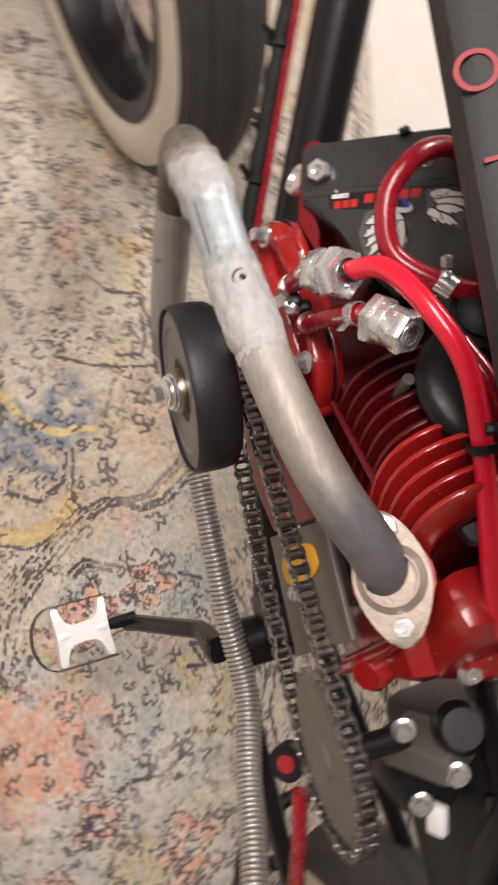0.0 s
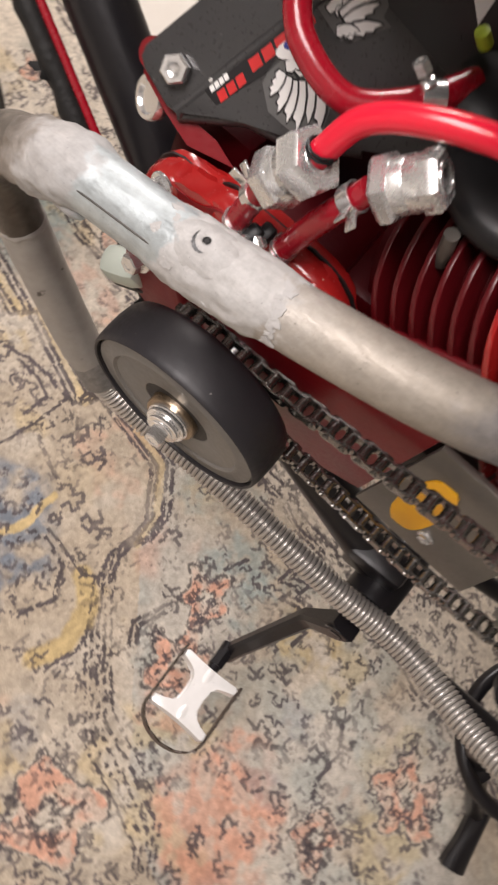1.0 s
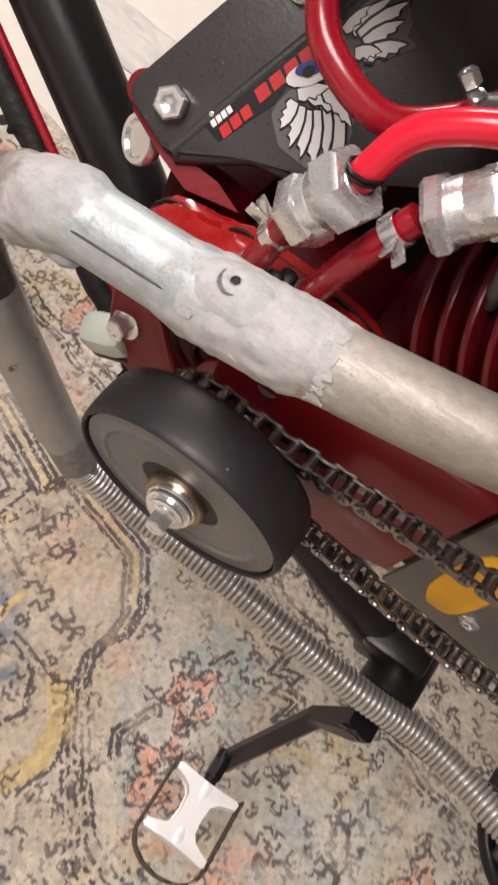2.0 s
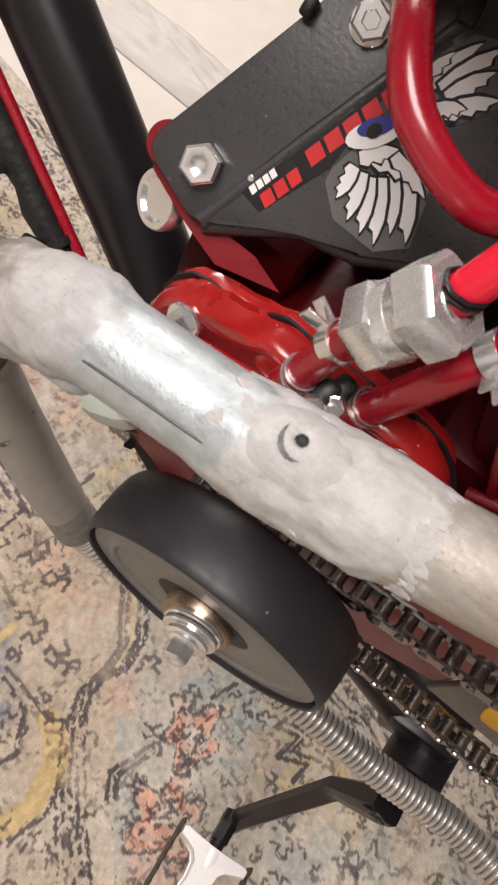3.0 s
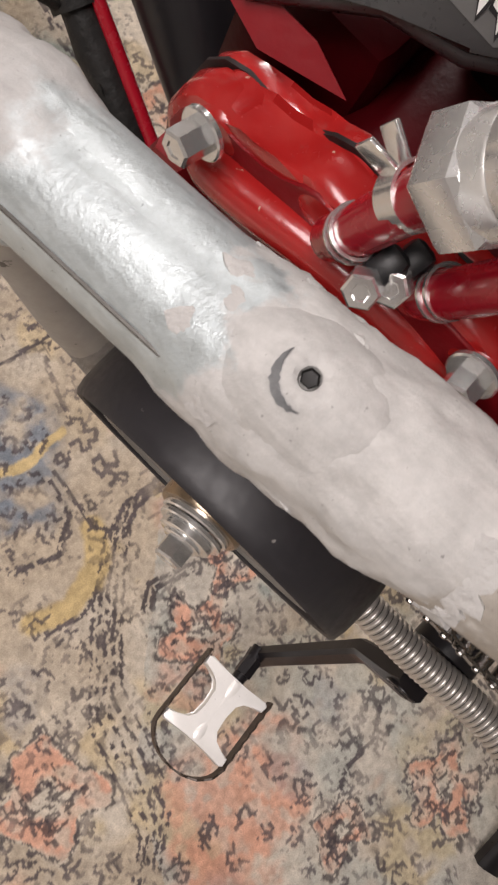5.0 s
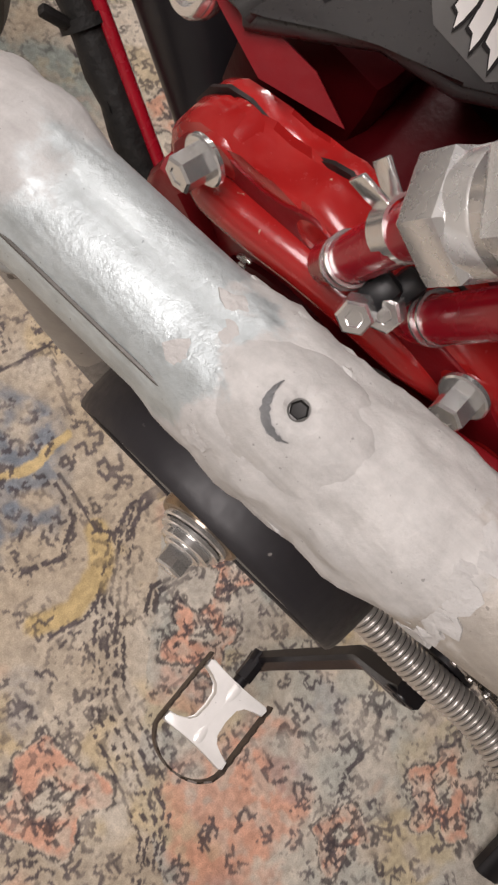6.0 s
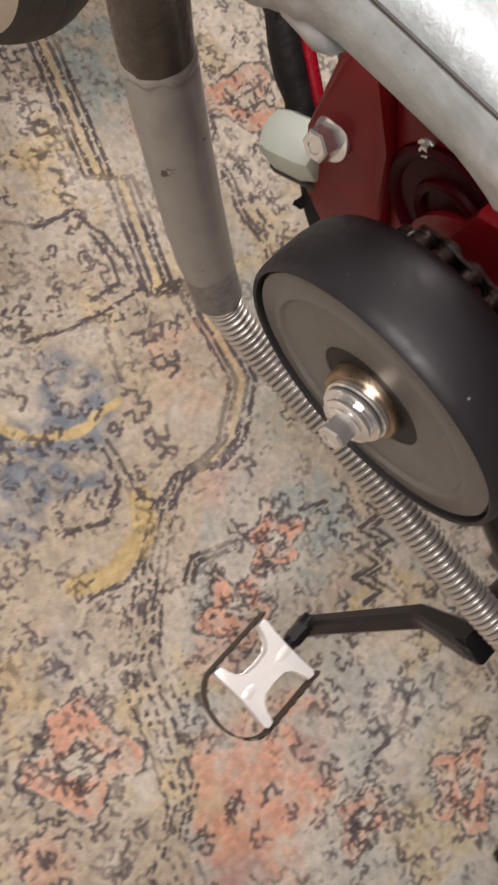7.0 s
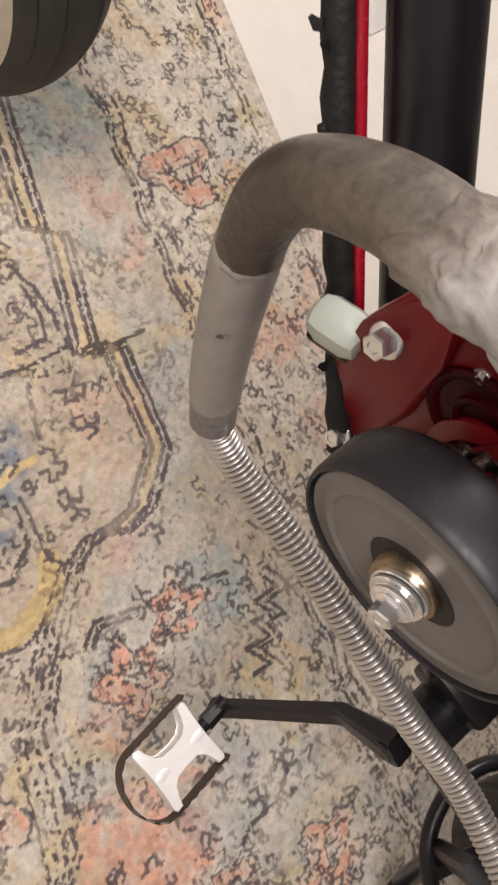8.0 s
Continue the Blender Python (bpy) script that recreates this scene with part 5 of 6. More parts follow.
part("lip", add_sweep(B(), [PM @ Vector(q) for q in ((-0.0115, -0.0135, -0.006), (0.004, -0.026, -0.006), (0.014, -0.034, -0.006), (0.024, -0.051, -0.006), (0.05, -0.074, -0.006))], 0.0045, 10), SATIN, mount)
part("crease", add_sweep(B(), [PM @ Vector(q) for q in ((-0.0115, -0.0128, -0.0036), (0.03, -0.0132, -0.0034), (0.07, -0.0140, -0.0034), (0.149, -0.0150, -0.0036))], 0.0040, 24), SATIN, mount, "worn crease pressed across the plate")
part("plate_bolt", bolt_mesh(PM @ Vector((0, 0, 0)), PN, 0.0069, 0.0060, 0.0, PY), STEEL, mount, "zinc hex bolt")
part("plate_bolt", bolt_mesh(PM @ Vector((0.0641, 0.0014, 0)), PN, 0.0060, 0.0060, 0.0066, PY), STEEL, mount, "zinc hex bolt")
part("clip", add_box(B(), (0.006, 0.004, 0.006), PM @ pose(0.052, 0.0155, 0.002, 0, 0, 20), 0.001), RUBBER, mount)
part("clip", add_box(B(), (0.008, 0.006, 0.006), PM @ pose(0.088, -0.013, 0.002, 0, 0, 30), 0.001), RUBBER, mount)
part("rivet", add_lathe(B(), [(0, 0), (0.0013, 0), (0.001, 0.0008), (0, 0.001)], PM @ pose(0.0101, -0.0125, 0.0), 12), STEEL, mount)


def printed(name, shapes, material, lift, label):
    bm = B()
    for shape in shapes:
        add_prism(bm, shape, 0.0002, PM @ pose(0, 0, lift))
    part(name, bm, material, mount, label)


def feather(x, y, tip_x, tip_y, wide):
    """A barbed blade from a root to a tip, in the plate's plane."""
    dx, dy = tip_x - x, tip_y - y
    long = math.hypot(dx, dy)
    c, q = dx / long, dy / long
    pts = [(0, 0.35), (0.3, 0.5), (0.62, 0.46), (0.86, 0.22), (1.0, 0.0), (0.80, -0.10), (0.74, -0.34), (0.56, -0.20), (0.48, -0.46), (0.3, -0.26), (0.18, -0.5), (0.0, -0.35)]
    return [(x + a * long * c - b * wide * q, y + a * long * q + b * wide * c) for a, b in pts]


def bars(x0, x1, y, high, count, lean):
    out = []
    w = (x1 - x0) / count
    for k in range(count):
        xa, xb = x0 + w * k, x0 + w * (k + 0.80)
        out.append([(xa, y), (xb, y), (xb + lean, y + high), (xa + lean, y + high)])
    return out


printed("print_ground", [[(0.006, -0.0222), (0.0318, -0.0246), (0.0582, -0.017), (0.080, -0.0175), (0.080, -0.0120), (0.0562, -0.0125), (0.0374, -0.0112), (0.0174, -0.0114), (0.005, -0.0125)]], BLACK, 0.0002, "black ground of the print")
for shape in bars(0.0085, 0.0240, -0.0226, 0.0044, 3, 0.0008) + bars(0.0275, 0.062, -0.0210, 0.0050, 5, 0.0008):
    printed("lettering_bar", [shape], REDPRINT, 0.0005, "red lettering bar")
for shape in bars(0.0075, 0.0180, -0.0168, 0.0026, 4, 0.0004):
    printed("lettering_bar", [shape], WHITEPRINT, 0.0005, "white lettering bar")
printed("print_shade", [[(0.0285, -0.0269), (0.0323, -0.025), (0.0458, -0.0235), (0.056, -0.036), (0.0544, -0.0461), (0.05, -0.0505), (0.0387, -0.059), (0.0288, -0.0534), (0.0241, -0.0378)]], GREYPRINT, 0.0003, "grey shadow of the print")
printed("print_shade", [[(0.064, -0.0168), (0.0861, -0.019), (0.0953, -0.0295), (0.0841, -0.0358), (0.0849, -0.0407), (0.0695, -0.0366), (0.0648, -0.0331)]], GREYPRINT, 0.0003, "grey shadow of the print")
blade = 0
for root, tip, wide in (((0.0500, -0.0400), (0.0385, -0.0571), 0.0056), ((0.0465, -0.0375), (0.0360, -0.0520), 0.0050), ((0.0430, -0.0360), (0.0302, -0.0515), 0.0052), ((0.0405, -0.0340), (0.0285, -0.0462), 0.0048),
                        ((0.0395, -0.0315), (0.0275, -0.0405), 0.0046), ((0.0385, -0.0285), (0.0285, -0.0330), 0.0044), ((0.0450, -0.0300), (0.0535, -0.0460), 0.0060), ((0.0410, -0.0275), (0.0525, -0.0335), 0.0050), ((0.0500, -0.0330), (0.0505, -0.0490), 0.0042),
                        ((0.0690, -0.0225), (0.0865, -0.0222), 0.0048), ((0.0705, -0.0255), (0.0905, -0.0270), 0.0050), ((0.0705, -0.0285), (0.0855, -0.0310), 0.0048), ((0.0680, -0.0315), (0.0825, -0.0382), 0.0052), ((0.0670, -0.0205), (0.0790, -0.0195), 0.0036), ((0.0660, -0.0290), (0.0735, -0.0345), 0.0044)):
    blade += 1
    printed("print_outline", [feather(root[0] - 0.04 * (tip[0] - root[0]), root[1] - 0.04 * (tip[1] - root[1]), tip[0] + 0.07 * (tip[0] - root[0]), tip[1] + 0.07 * (tip[1] - root[1]), wide * 1.5)], BLACK, 0.00056 + 0.00008 * blade, "black outline of a blade shape")
    printed("print_blade", [feather(*root, *tip, wide * 1.08)], WHITEPRINT, 0.0006 + 0.00008 * blade, "white jagged blade shape")
printed("print_oval", [[(0.0485 + 0.0085 * math.cos(radians(20 * k)) + 0.0012 * math.sin(radians(20 * k)), -0.0242 + 0.0038 * math.sin(radians(20 * k)) - 0.003 * math.cos(radians(20 * k))) for k in range(18)]], WHITEPRINT, 0.0020, "white oval")
printed("print_oval", [[(0.0488 + 0.0026 * math.cos(radians(20 * k)), -0.0236 + 0.0020 * math.sin(radians(20 * k))) for k in range(18)]], BLACK, 0.0026, "black oval")
printed("print_oval", [[(0.0500 + 0.0056 * math.cos(radians(20 * k)), -0.0230 + 0.0028 * math.sin(radians(20 * k)) - 0.0018 * math.cos(radians(20 * k))) for k in range(18)]], BLUEPRINT, 0.0023, "blue oval")

# red strut from the plate down to the crankcase, its shading in the colour
strut = thing("mounting_strut", (-0.105, 0.08, 0.66), "dark red flat steel strut under the mounting plate", "strut")
sheet = B()
corners = [Vector(v) for v in ((-0.104, 0.1180, 0.7135), (-0.1098, 0.1140, 0.7035), (-0.1125, 0.0970, 0.6960), (-0.1145, 0.0800, 0.6905), (-0.1080, 0.0570, 0.6920), (-0.1070, 0.0705, 0.6975), (-0.1085, 0.0886, 0.6990), (-0.1040, 0.1050, 0.7120))]
fore = [sheet.verts.new(v) for v in corners]
back = [sheet.verts.new(v + Vector((0.70, 0.20, -0.65)) * 0.003) for v in corners]
for k in range(1, 4):
    for ring in (fore, back):
        sheet.faces.new((ring[k - 1], ring[k], ring[7 - k], ring[8 - k]))
for k in range(8):
    sheet.faces.new((fore[k], fore[(k + 1) % 8], back[(k + 1) % 8], back[k]))
part("bar", sheet, SIDERED, strut)
part("round_end", add_lathe(B(), [(0, -0.002), (0.0075, -0.002), (0.0075, 0.002), (0, 0.002)], at_pose((-0.1050, 0.1130, 0.7120), PN), 24), SIDERED, strut)
part("bush", add_lathe(B(), [(0, -0.003), (0.0102, -0.003), (0.0110, -0.0015), (0.0110, 0.002), (0.0102, 0.0035), (0.0082, 0.0035), (0.0070, 0.0020), (0, 0.0020)], at_pose((-0.1027, 0.1098, 0.6883), (-0.80, 0.45, 0.2)), 36), STEEL, strut, "chromed bush disc")

# ---- hoses and couplings ----
def hose(name, pts, r, material, label):
    t = thing(name, pts[0], label, "hose")
    part("tube", add_sweep(B(), spline(pts, 14), r, 24), material, t)
    return t


hose("fuel_hose", [(-0.060, 0.070, 0.783), (-0.0832, 0.0719, 0.7882), (-0.1059, 0.0647, 0.7884), (-0.1208, 0.0492, 0.7778), (-0.1217, 0.0228, 0.7705), (-0.1059, 0.0023, 0.778), (-0.086, -0.010, 0.787)], 0.0056, DARKHOSE, "dark red rubber fuel hose in a loop")
hose("fuel_hose", [(-0.1487, 0.0162, 0.7645), (-0.1436, 0.0068, 0.7879), (-0.138, -0.023, 0.8041), (-0.1283, -0.0534, 0.8044), (-0.1171, -0.0947, 0.7854), (-0.1087, -0.1477, 0.7596), (-0.098, -0.180, 0.7440), (-0.072, -0.208, 0.735), (-0.035, -0.222, 0.735)], 0.0054, HOSE, "bright glossy red rubber fuel hose")
hose("fuel_hose", [(-0.119, -0.035, 0.795), (-0.1115, -0.065, 0.800), (-0.1005, -0.10, 0.783), (-0.0925, -0.15, 0.756), (-0.078, -0.185, 0.742), (-0.045, -0.205, 0.737)], 0.0052, DARKHOSE, "red rubber fuel hose under another hose")
hose("fuel_hose", [(-0.136, 0.037, 0.689), (-0.1425, 0.0345, 0.704), (-0.145, 0.0325, 0.716), (-0.1482, 0.0285, 0.7385)], 0.0055, DARKHOSE, "short dark red hose between engine and coupling")
hose("fuel_hose", [(-0.130, 0.014, 0.688), (-0.137, 0.0115, 0.703), (-0.1425, 0.0035, 0.735), (-0.1395, -0.006, 0.761)], 0.0055, DARKHOSE, "short dark red hose between engine and coupling")


tie = thing("cable_tie", (-0.113, -0.084, 0.78), "black plastic cable tie round two red hoses", "cable tie")
part("loop", add_lathe(B(), [(0.0125, -0.0022), (0.0135, -0.0022), (0.0135, 0.0022), (0.0125, 0.0022), (0.0125, -0.0022)], at_pose((-0.1130, -0.084, 0.7905), (0.2, -0.9, -0.38)) @ Matrix.Diagonal((0.75, 1.1, 1, 1)), 28), RUBBER, tie)
part("lock", add_box(B(), (0.006, 0.005, 0.006), at_pose((-0.1215, -0.080, 0.8010), (-0.6, 0.2, 0.75)), 0.001), RUBBER, tie)


def coupling(p, q, r, label, first, second, split):
    """A machined coupling: a hex end, a round waist and another hex end; the ends' sizes as shares of r, and where the waist begins and stops."""
    p, q = Vector(p), Vector(q)
    long = (q - p).length
    t = thing("hose_coupling", p, label, "coupling")
    m = at_pose(p, q - p)
    one, two = r * first, r * second
    part("waist", add_lathe(B(), [(0.004, 0.0), (r * 0.86, 0.002), (r * 0.86, long * 0.5 - 0.0006), (r * 0.83, long * 0.5), (r * 0.86, long * 0.5 + 0.0006), (r * 0.86, long - 0.004), (0.004, long)], m, 40), ALU, t)
    part("hex_end", add_lathe(B(), [(0.005, 0.0), (one * 0.86, 0.0), (one, 0.0020), (one, long * split[0] - 0.0012), (one * 0.90, long * split[0]), (r * 0.7, long * split[0])], m, 6), ALU, t)
    part("hex_end", add_lathe(B(), [(r * 0.7, long * split[1]), (two * 0.90, long * split[1]), (two, long * split[1] + 0.0014), (two, long - 0.0020), (two * 0.86, long), (0.005, long)], m @ pose(0, 0, 0, 0, 0, 17), 6), ALU, t)
    part("bore", add_lathe(B(), [(0.0052, 0.0), (0.0066, 0.0004), (0.0066, 0.0012), (0.0052, 0.0014)], m @ pose(0, 0, long - 0.0008), 24), STEEL, t)
    return t


ca = coupling((-0.1482, 0.0278, 0.7385), (-0.1488, 0.0152, 0.7650), 0.0126, "machined aluminium hose coupling with hex ends", 1.0, 1.08, (0.36, 0.60))
clamp_band((-0.1455, 0.031, 0.727), Vector((-0.004, -0.006, 0.02)), 0.0058, (0.1, 1, 0.2), ca)
part("wire_wrap", add_sweep(B(), [Vector((-0.1485, 0.0155, 0.7665)) + 0.0060 * Vector((math.cos(k * 0.7), math.sin(k * 0.7), 0.035 * k)) for k in range(20)], 0.0007, 6), RUBBER, ca, "black wire tie")
cb = coupling((-0.1398, -0.0085, 0.7635), (-0.1354, -0.0255, 0.7825), 0.0124, "machined aluminium hose coupling with hex ends", 1.12, 0.94, (0.28, 0.66))
clamp_band((-0.1415, -0.0025, 0.7535), Vector((0.002, -0.010, 0.026)), 0.0058, (-1, -0.4, 0), cb)
for pts_at, way, sy in (((-0.1428, 0.0343, 0.7035), (-0.004, -0.002, 0.02), -1), ((-0.1365, 0.0118, 0.7025), (-0.005, -0.006, 0.03), 1)):
    cl = thing("hose_clamp", pts_at, "zinc wire hose clamp round a red hose", "clamp")
    part("wire", add_lathe(B(), [(0.0056, -0.0004), (0.0064, -0.0004), (0.0064, 0.0004), (0.0056, 0.0004), (0.0056, -0.0004)], at_pose(pts_at, way), 28), STEEL, cl)
    part("wire", add_lathe(B(), [(0.0056, 0.0026), (0.0064, 0.0026), (0.0064, 0.0034), (0.0056, 0.0034), (0.0056, 0.0026)], at_pose(pts_at, way), 28), STEEL, cl)
    part("screw_head", bolt_mesh(Vector(pts_at) + Vector((-0.006, 0.0085 * sy, 0.000)), (-0.75, 0.1 * sy, 0.5), 0.0042, 0.0065), STEEL, cl)
    part("block", add_box(B(), (0.009, 0.007, 0.007), at_pose(Vector(pts_at) + Vector((-0.001, 0.0095 * sy, 0.002)), (-0.6, 0.1, 0.7)), 0.002), RUBBER, cl)
cl = thing("hose_clamp", (-0.1059, 0.0023, 0.778), "worm-drive steel hose clamp round a dark red hose", "clamp")
clm = at_pose((-0.102, -0.001, 0.780), (0.0158, -0.0205, 0.0075))
part("band", add_lathe(B(), [(0.0058, -0.0045), (0.0068, -0.0045), (0.0068, 0.0045), (0.0058, 0.0045), (0.0058, -0.0045)], clm, 32), STEEL, cl)
part("housing", add_box(B(), (0.006, 0.005, 0.008), Matrix.Translation((-0.1045, 0.0018, 0.7842)) @ frame_of((-0.5, 0.3, 0.8)).to_4x4(), 0.0015), STEEL, cl)
part("screw_head", bolt_mesh((-0.1050, 0.0050, 0.7872), (-0.2, 0.75, 0.6), 0.0034, 0.0065), STEEL, cl)

# ---- pale cap on the front of the engine ----
cap = thing("filler_plug", (-0.097, 0.095, 0.552), "pale green-white plastic filler plug beside a zinc bolt", "filler plug")
part("cap_body", add_box(B(), (0.030, 0.022, 0.024), Matrix.Translation((-0.1030, 0.0955, 0.566)) @ frame_of((-0.55, 0.35, 0.75), (-0.2, 1, -0.3)).to_4x4(), 0.0082), CAPMAT, cap)
part("cap_rim", add_box(B(), (0.025, 0.018, 0.008), Matrix.Translation((-0.0965, 0.0915, 0.5545)) @ frame_of((-0.55, 0.35, 0.75), (-0.2, 1, -0.3)).to_4x4(), 0.002), RUBBER, cap)

# ---- fuel tank panel with hand-painted letters ----
tank = thing("fuel_tank", (-0.165, 0.0, 0.86), "dull black fuel tank with hand-painted red letters", "fuel tank")
TE0, TE1 = Vector((-0.163, 0.20, 0.882)), Vector((-0.163, -0.20, 0.848))
TX = (TE1 - TE0).normalized()
TYv = Vector((0.80, 0.0, 0.60))
TYv = (TYv - TYv.dot(TX) * TX).normalized()
TN = TX.cross(TYv)
if TN.x > 0:
    TN = -TN
TM = Matrix.Translation(Vector((-0.166, 0.0, 0.868))) @ Matrix((TX, TN.cross(TX), TN)).transposed().to_4x4()
side = 1 if (TN.cross(TX)).x > 0 else -1
part("shell", add_box(B(), (0.42, 0.16, 0.034), TM @ pose(0, side * 0.082, -0.017, 0, 0, -3 * side), 0.010), TANKMAT, tank)


def letter(text, at, size, turn):
    cu = bpy.data.curves.new("letter", "FONT")
    cu.body, cu.size, cu.extrude, cu.align_x, cu.align_y = text, size, 0.0003, "CENTER", "CENTER"
    cu.offset = -0.0001
    ob = new("letter", cu)
    dg = bpy.context.evaluated_depsgraph_get()
    me = bpy.data.meshes.new_from_object(ob.evaluated_get(dg))
    bpy.data.objects.remove(ob)
    me.transform(Matrix.Translation(-BASE[tank]) @ TM @ pose(at[0], at[1], 0.0006, 0, 0, turn))
    me.materials.clear()
    me.materials.append(REDMARK)
    lo = new("letter", me)
    lo.parent = tank
    lo["label"] = "hand-painted red letter"


letter("O", (-0.0455, side * 0.0135), 0.0235, 90 * side)
letter("T", (-0.0045, side * 0.0150), 0.0225, 90 * side)

# ---- wheels ----
def wheel(name, axle, major, minor, turn, lean, label):
    m = Matrix.Translation(axle) @ pose(0, 0, 0, 0, 90 + lean, turn)
    prof = [(major + minor * math.cos(radians(a)), minor * 0.98 * math.sin(radians(a))) for a in range(-66, 67, 4)]
    groove = []
    for r, h in prof:
        d = 0.003 if abs(abs(h) - minor * 0.42) < 0.0024 or abs(h) < 0.0024 or abs(abs(h) - minor * 0.70) < 0.002 else 0.0
        groove.append((r - d, h))
    t = part(name, add_lathe(B(), groove, m, 128), TYRE, fr, label)
    for s in (-1, 1):
        ww = [(major + minor * math.cos(radians(a)), s * minor * 0.98 * math.sin(radians(a))) for a in range(66, 123, 8)]
        part("whitewall", add_lathe(B(), ww, m, 96), WHITEWALL, t, "cream whitewall band")
        part("rim", add_lathe(B(), [(major - minor * 0.48, s * minor * 0.84), (major - minor * 0.56, s * minor * 0.90), (major - minor * 0.95, s * minor * 0.80), (major - minor * 1.05, s * minor * 0.1), (major - minor * 1.05, 0)], m, 96), BLACK, t)
    part("hub", add_lathe(B(), [(0, -0.05), (0.02, -0.05), (0.028, -0.04), (0.018, -0.03), (0.018, 0.03), (0.028, 0.04), (0.02, 0.05), (0, 0.05)], m, 24), BLACK, t)
    for k in range(18):
        a = 2 * math.pi * k / 18
        s = 1 if k % 2 else -1
        part("spoke", add_sweep(B(), [m @ Vector((0.024 * math.cos(a + 1.2 * s), 0.024 * math.sin(a + 1.2 * s), 0.038 * s)), m @ Vector(((major - minor * 1.03) * math.cos(a), (major - minor * 1.03) * math.sin(a), 0.0))], 0.0013, 6), STEEL, t)
    return t


wheel("front_wheel", FAX, 0.25, 0.060, 11.6, -13, "fat-tyred whitewall front wheel with black rim on the rug")
wheel("rear_wheel", RAX, 0.25, 0.060, 0, -13, "fat-tyred whitewall rear wheel with black rim on the rug")

# ---- carburettor and levers behind the engine ----
carb = thing("carburettor", (-0.06, -0.27, 0.56), "grey and black cast carburettor with silver bolts", "carburettor")
part("bowl", add_lathe(B(), [(0, -0.03), (0.022, -0.03), (0.027, -0.02), (0.027, 0.015), (0.022, 0.022), (0, 0.022)], at_pose((-0.075, -0.275, 0.60), (-0.3, -0.2, 0.93)), 32), RUBBER, carb)
part("throat", add_lathe(B(), [(0.014, -0.03), (0.022, -0.03), (0.022, 0.035), (0.028, 0.037), (0.028, 0.045), (0.013, 0.045)], at_pose((-0.04, -0.255, 0.66), (-0.2, -0.95, 0.2)), 32), BLACK, carb)
part("flange_block", add_box(B(), (0.035, 0.02, 0.05), pose(-0.095, -0.25, 0.645, 20, 10, 15), 0.004), GREYSTEEL, carb)
part("top_cap", add_lathe(B(), [(0, 0), (0.016, 0), (0.016, 0.012), (0.012, 0.018), (0, 0.018)], at_pose((-0.085, -0.238, 0.668), (-0.5, 0.1, 0.86)), 20), BLACK, carb)
for p in ((-0.115, -0.232, 0.655), (-0.098, -0.262, 0.672), (-0.06, -0.232, 0.69), (-0.10, -0.285, 0.63)):
    part("screw", bolt_mesh(p, (-0.6, -0.1, 0.8), 0.0055, 0.008, 0.0075), STEEL, carb)
part("side_tab", add_box(B(), (0.008, 0.022, 0.014), pose(-0.088, -0.30, 0.625, 25, 20, 10), 0.003), WHITEPRINT, carb, "white plastic tab")
part("black_hose", add_sweep(B(), spline([(-0.05, -0.24, 0.70), (-0.075, -0.29, 0.68), (-0.07, -0.34, 0.63), (-0.04, -0.40, 0.58)], 10), 0.009, 16), RUBBER, carb)

# a made-up black box that darkens the space behind the engine
air = thing("black_backing_box", (0.0, -0.33, 0.53), "plain black box added as dark backing behind the engine", "air filter")
part("box", add_box(B(), (0.12, 0.19, 0.13), pose(0.005, -0.335, 0.595, 4, -6, 0), 0.014), RUBBER, air)
part("lid", add_box(B(), (0.112, 0.18, 0.014), pose(0.0, -0.335, 0.668, 4, -6, 0), 0.005), BLACK, air)

lever = thing("kick_lever", (-0.13, -0.3, 0.48), "red painted lever rod with brass end below the sprocket", "lever")
part("pivot_ring", add_lathe(B(), [(0.006, -0.006), (0.0135, -0.006), (0.0135, 0.006), (0.006, 0.006)], at_pose((-0.135, -0.258, 0.532), (-0.8, 0, 0.6)), 28), BLACK, lever)
part("pivot_core", add_lathe(B(), [(0, -0.006), (0.0075, -0.006), (0.0065, 0.007), (0, 0.007)], at_pose((-0.135, -0.258, 0.532), (-0.8, 0, 0.6)), 20), RED, lever)
part("rod", add_sweep(B(), spline([(-0.133, -0.28, 0.532), (-0.134, -0.31, 0.518), (-0.130, -0.355, 0.482)], 8), 0.0058, 16), DARKHOSE, lever)
part("end", add_lathe(B(), [(0, 0), (0.007, 0), (0.007, 0.01), (0, 0.01)], at_pose((-0.130, -0.356, 0.481), (0.05, -0.75, -0.6)), 16), BRASS, lever)

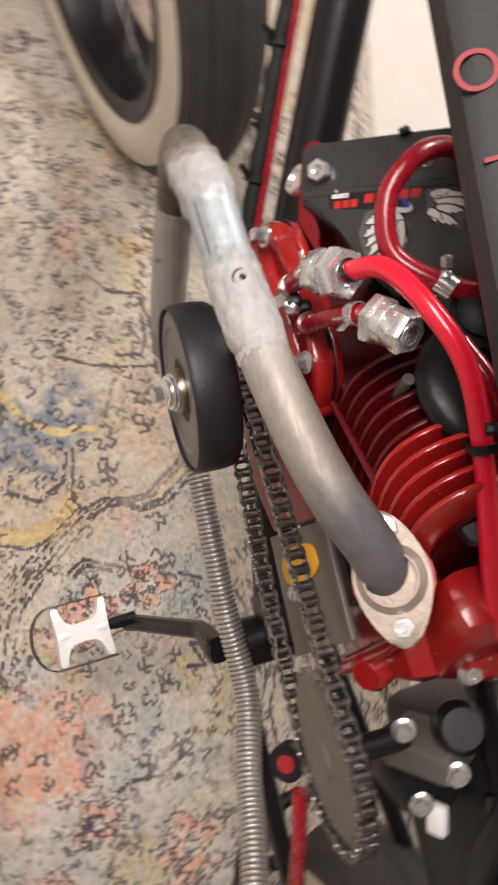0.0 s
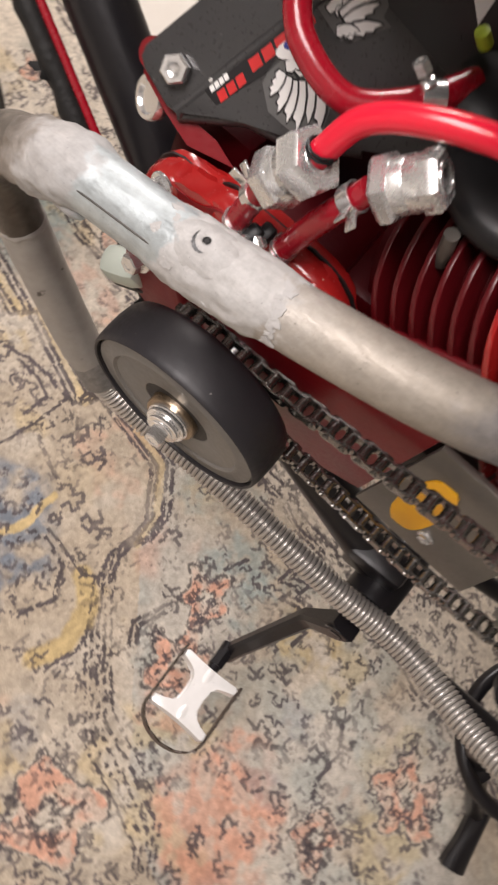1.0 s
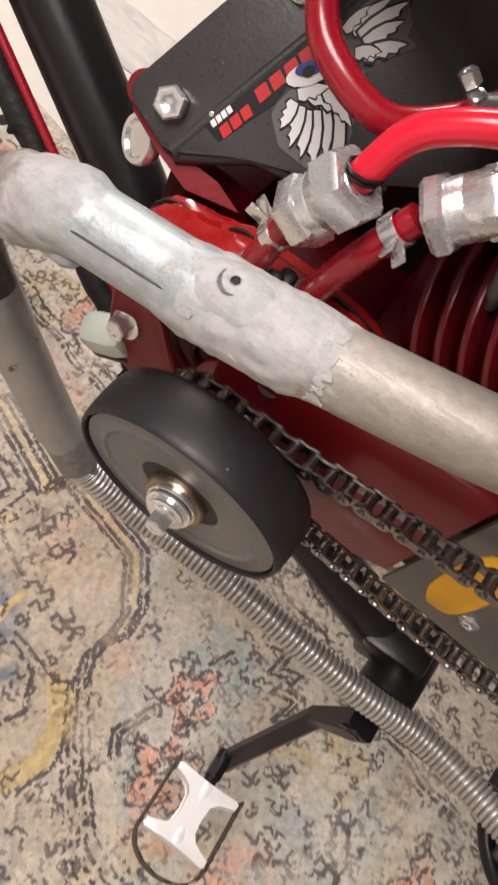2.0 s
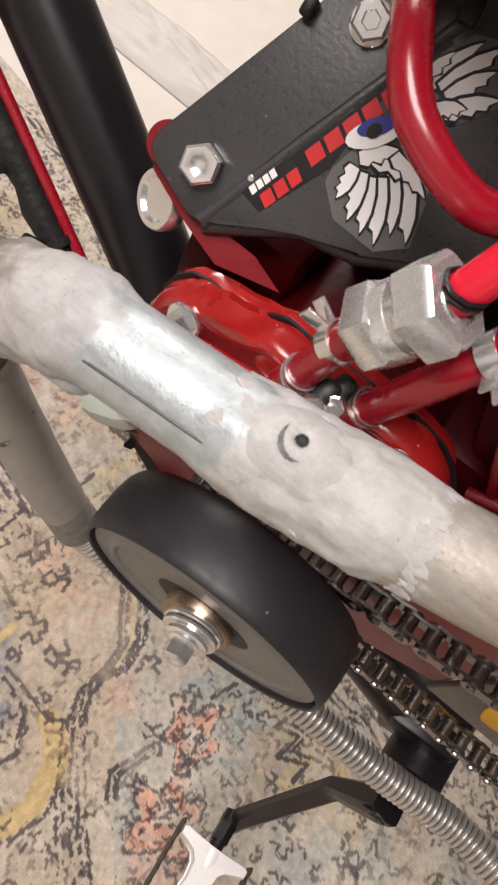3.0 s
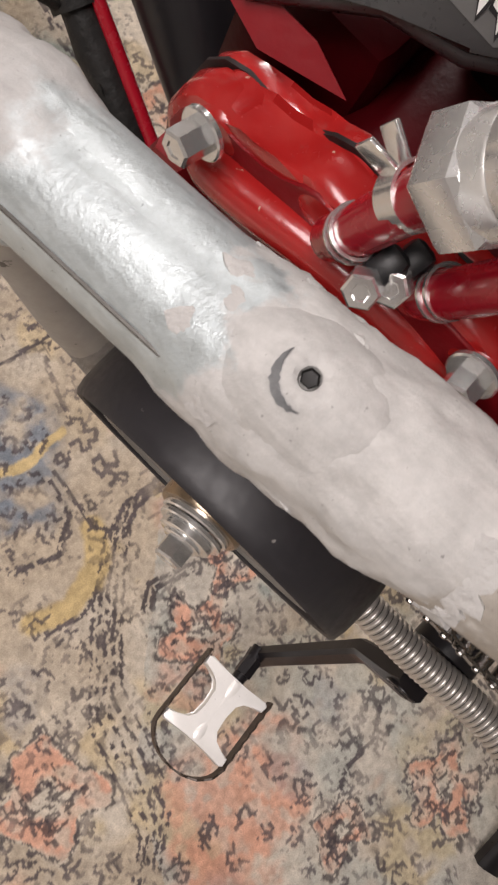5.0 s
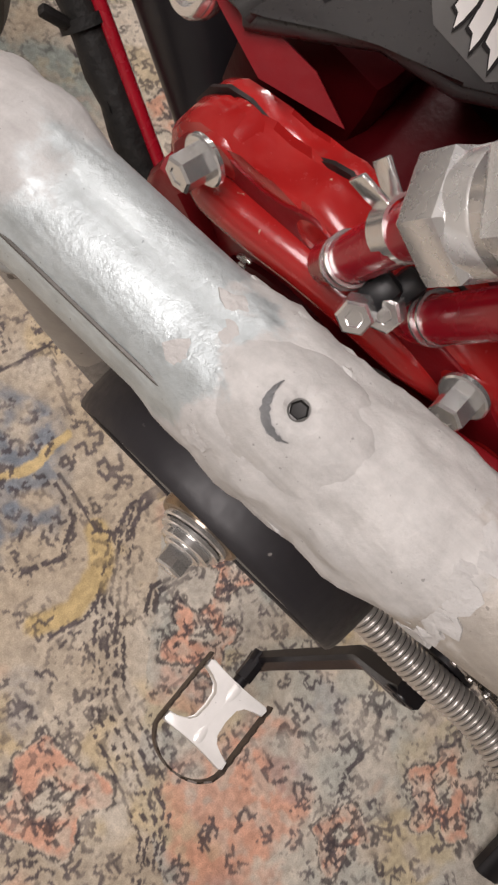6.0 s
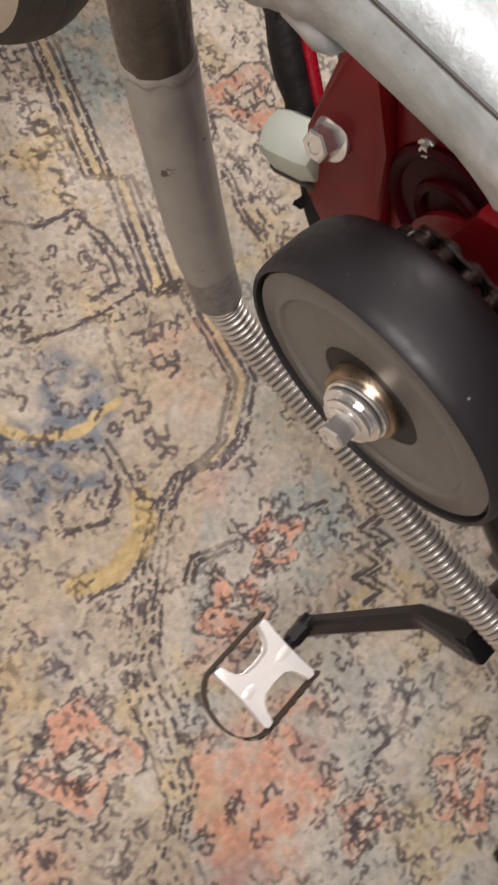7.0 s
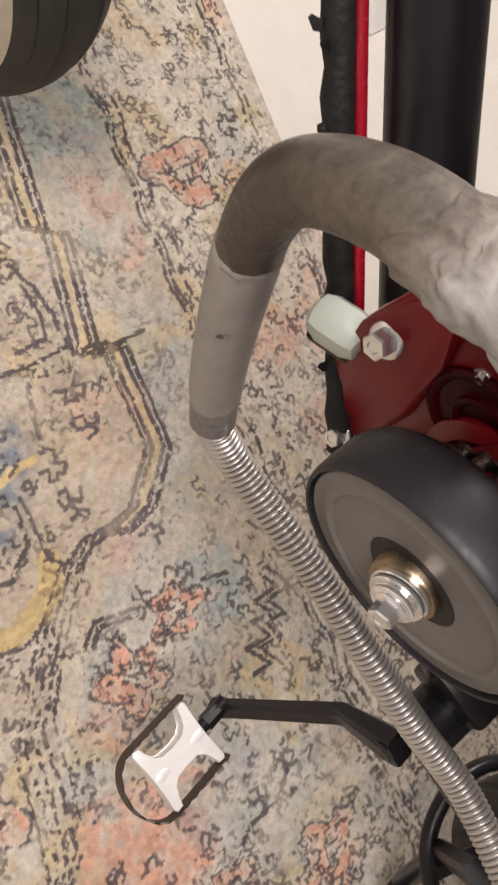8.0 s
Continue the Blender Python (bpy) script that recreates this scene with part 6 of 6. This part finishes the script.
stand = thing("kickstand", (-0.06, -0.42, 0.0), "black steel kickstand ring with foot behind the crank", "kickstand")
part("ring", add_sweep(B(), [Vector((0.018 + 0.080 * math.cos(2 * math.pi * k / 48), -0.47 + 0.080 * math.sin(2 * math.pi * k / 48), 0.20 + 0.02 * math.cos(2 * math.pi * k / 48))) for k in range(49)], 0.0085, 14, False), BLACK, stand)
for k in range(3):
    a = radians(35 + 120 * k)
    part("rib", add_bar(B(), [Vector((0.018, -0.47, 0.20)), Vector((0.018 + 0.080 * math.cos(a), -0.47 + 0.080 * math.sin(a), 0.20 + 0.02 * math.cos(a)))], [(0.016, 0.006)] * 2, (math.sin(a), -math.cos(a), 0)), BLACK, stand)
part("leg", add_bar(B(), [Vector((-0.072, -0.375, 0.30)), Vector((-0.035, -0.42, 0.20)), Vector((-0.028, -0.525, 0.05))], [(0.024, 0.02), (0.022, 0.018), (0.022, 0.018)], (0, 1, 0.3)), BLACK, stand)
part("foot", add_bar(B(), [Vector((-0.02, -0.53, 0.05)), Vector((-0.055, -0.54, 0.03)), Vector((-0.088, -0.547, 0.012))], [(0.024, 0.022), (0.024, 0.022), (0.03, 0.022)], (0, 1, 0)), BLACK, stand)

# ---- white bag on the far floor ----
bag = thing("plastic_bag", (0.93, 0.62, -0.008), "crumpled white plastic bag with orange strip on the floor", "bag")
bm = B()
bmesh.ops.create_grid(bm, x_segments=40, y_segments=60, size=0.5)
for vert in bm.verts:
    x, y = vert.co.x * 0.16, vert.co.y * 0.62
    edge = max(abs(vert.co.x), abs(vert.co.y)) * 2
    vert.co = Vector((0.935 + x + 0.05 * y, 0.66 + y, -0.006 + 0.035 * (1 - edge ** 4) * (0.6 + 0.5 * abs(noise.noise((x * 22, y * 9, 2.0))) + 0.25 * noise.noise((x * 60, y * 40, 5.0)))))
part("sheet", bm, BAG, bag, "", 60)
part("strip", add_box(B(), (0.07, 0.10, 0.012), pose(0.96, 0.84, 0.03, 8, 4, -20), 0.004), ORANGEPLASTIC, bag, "orange plastic strip")
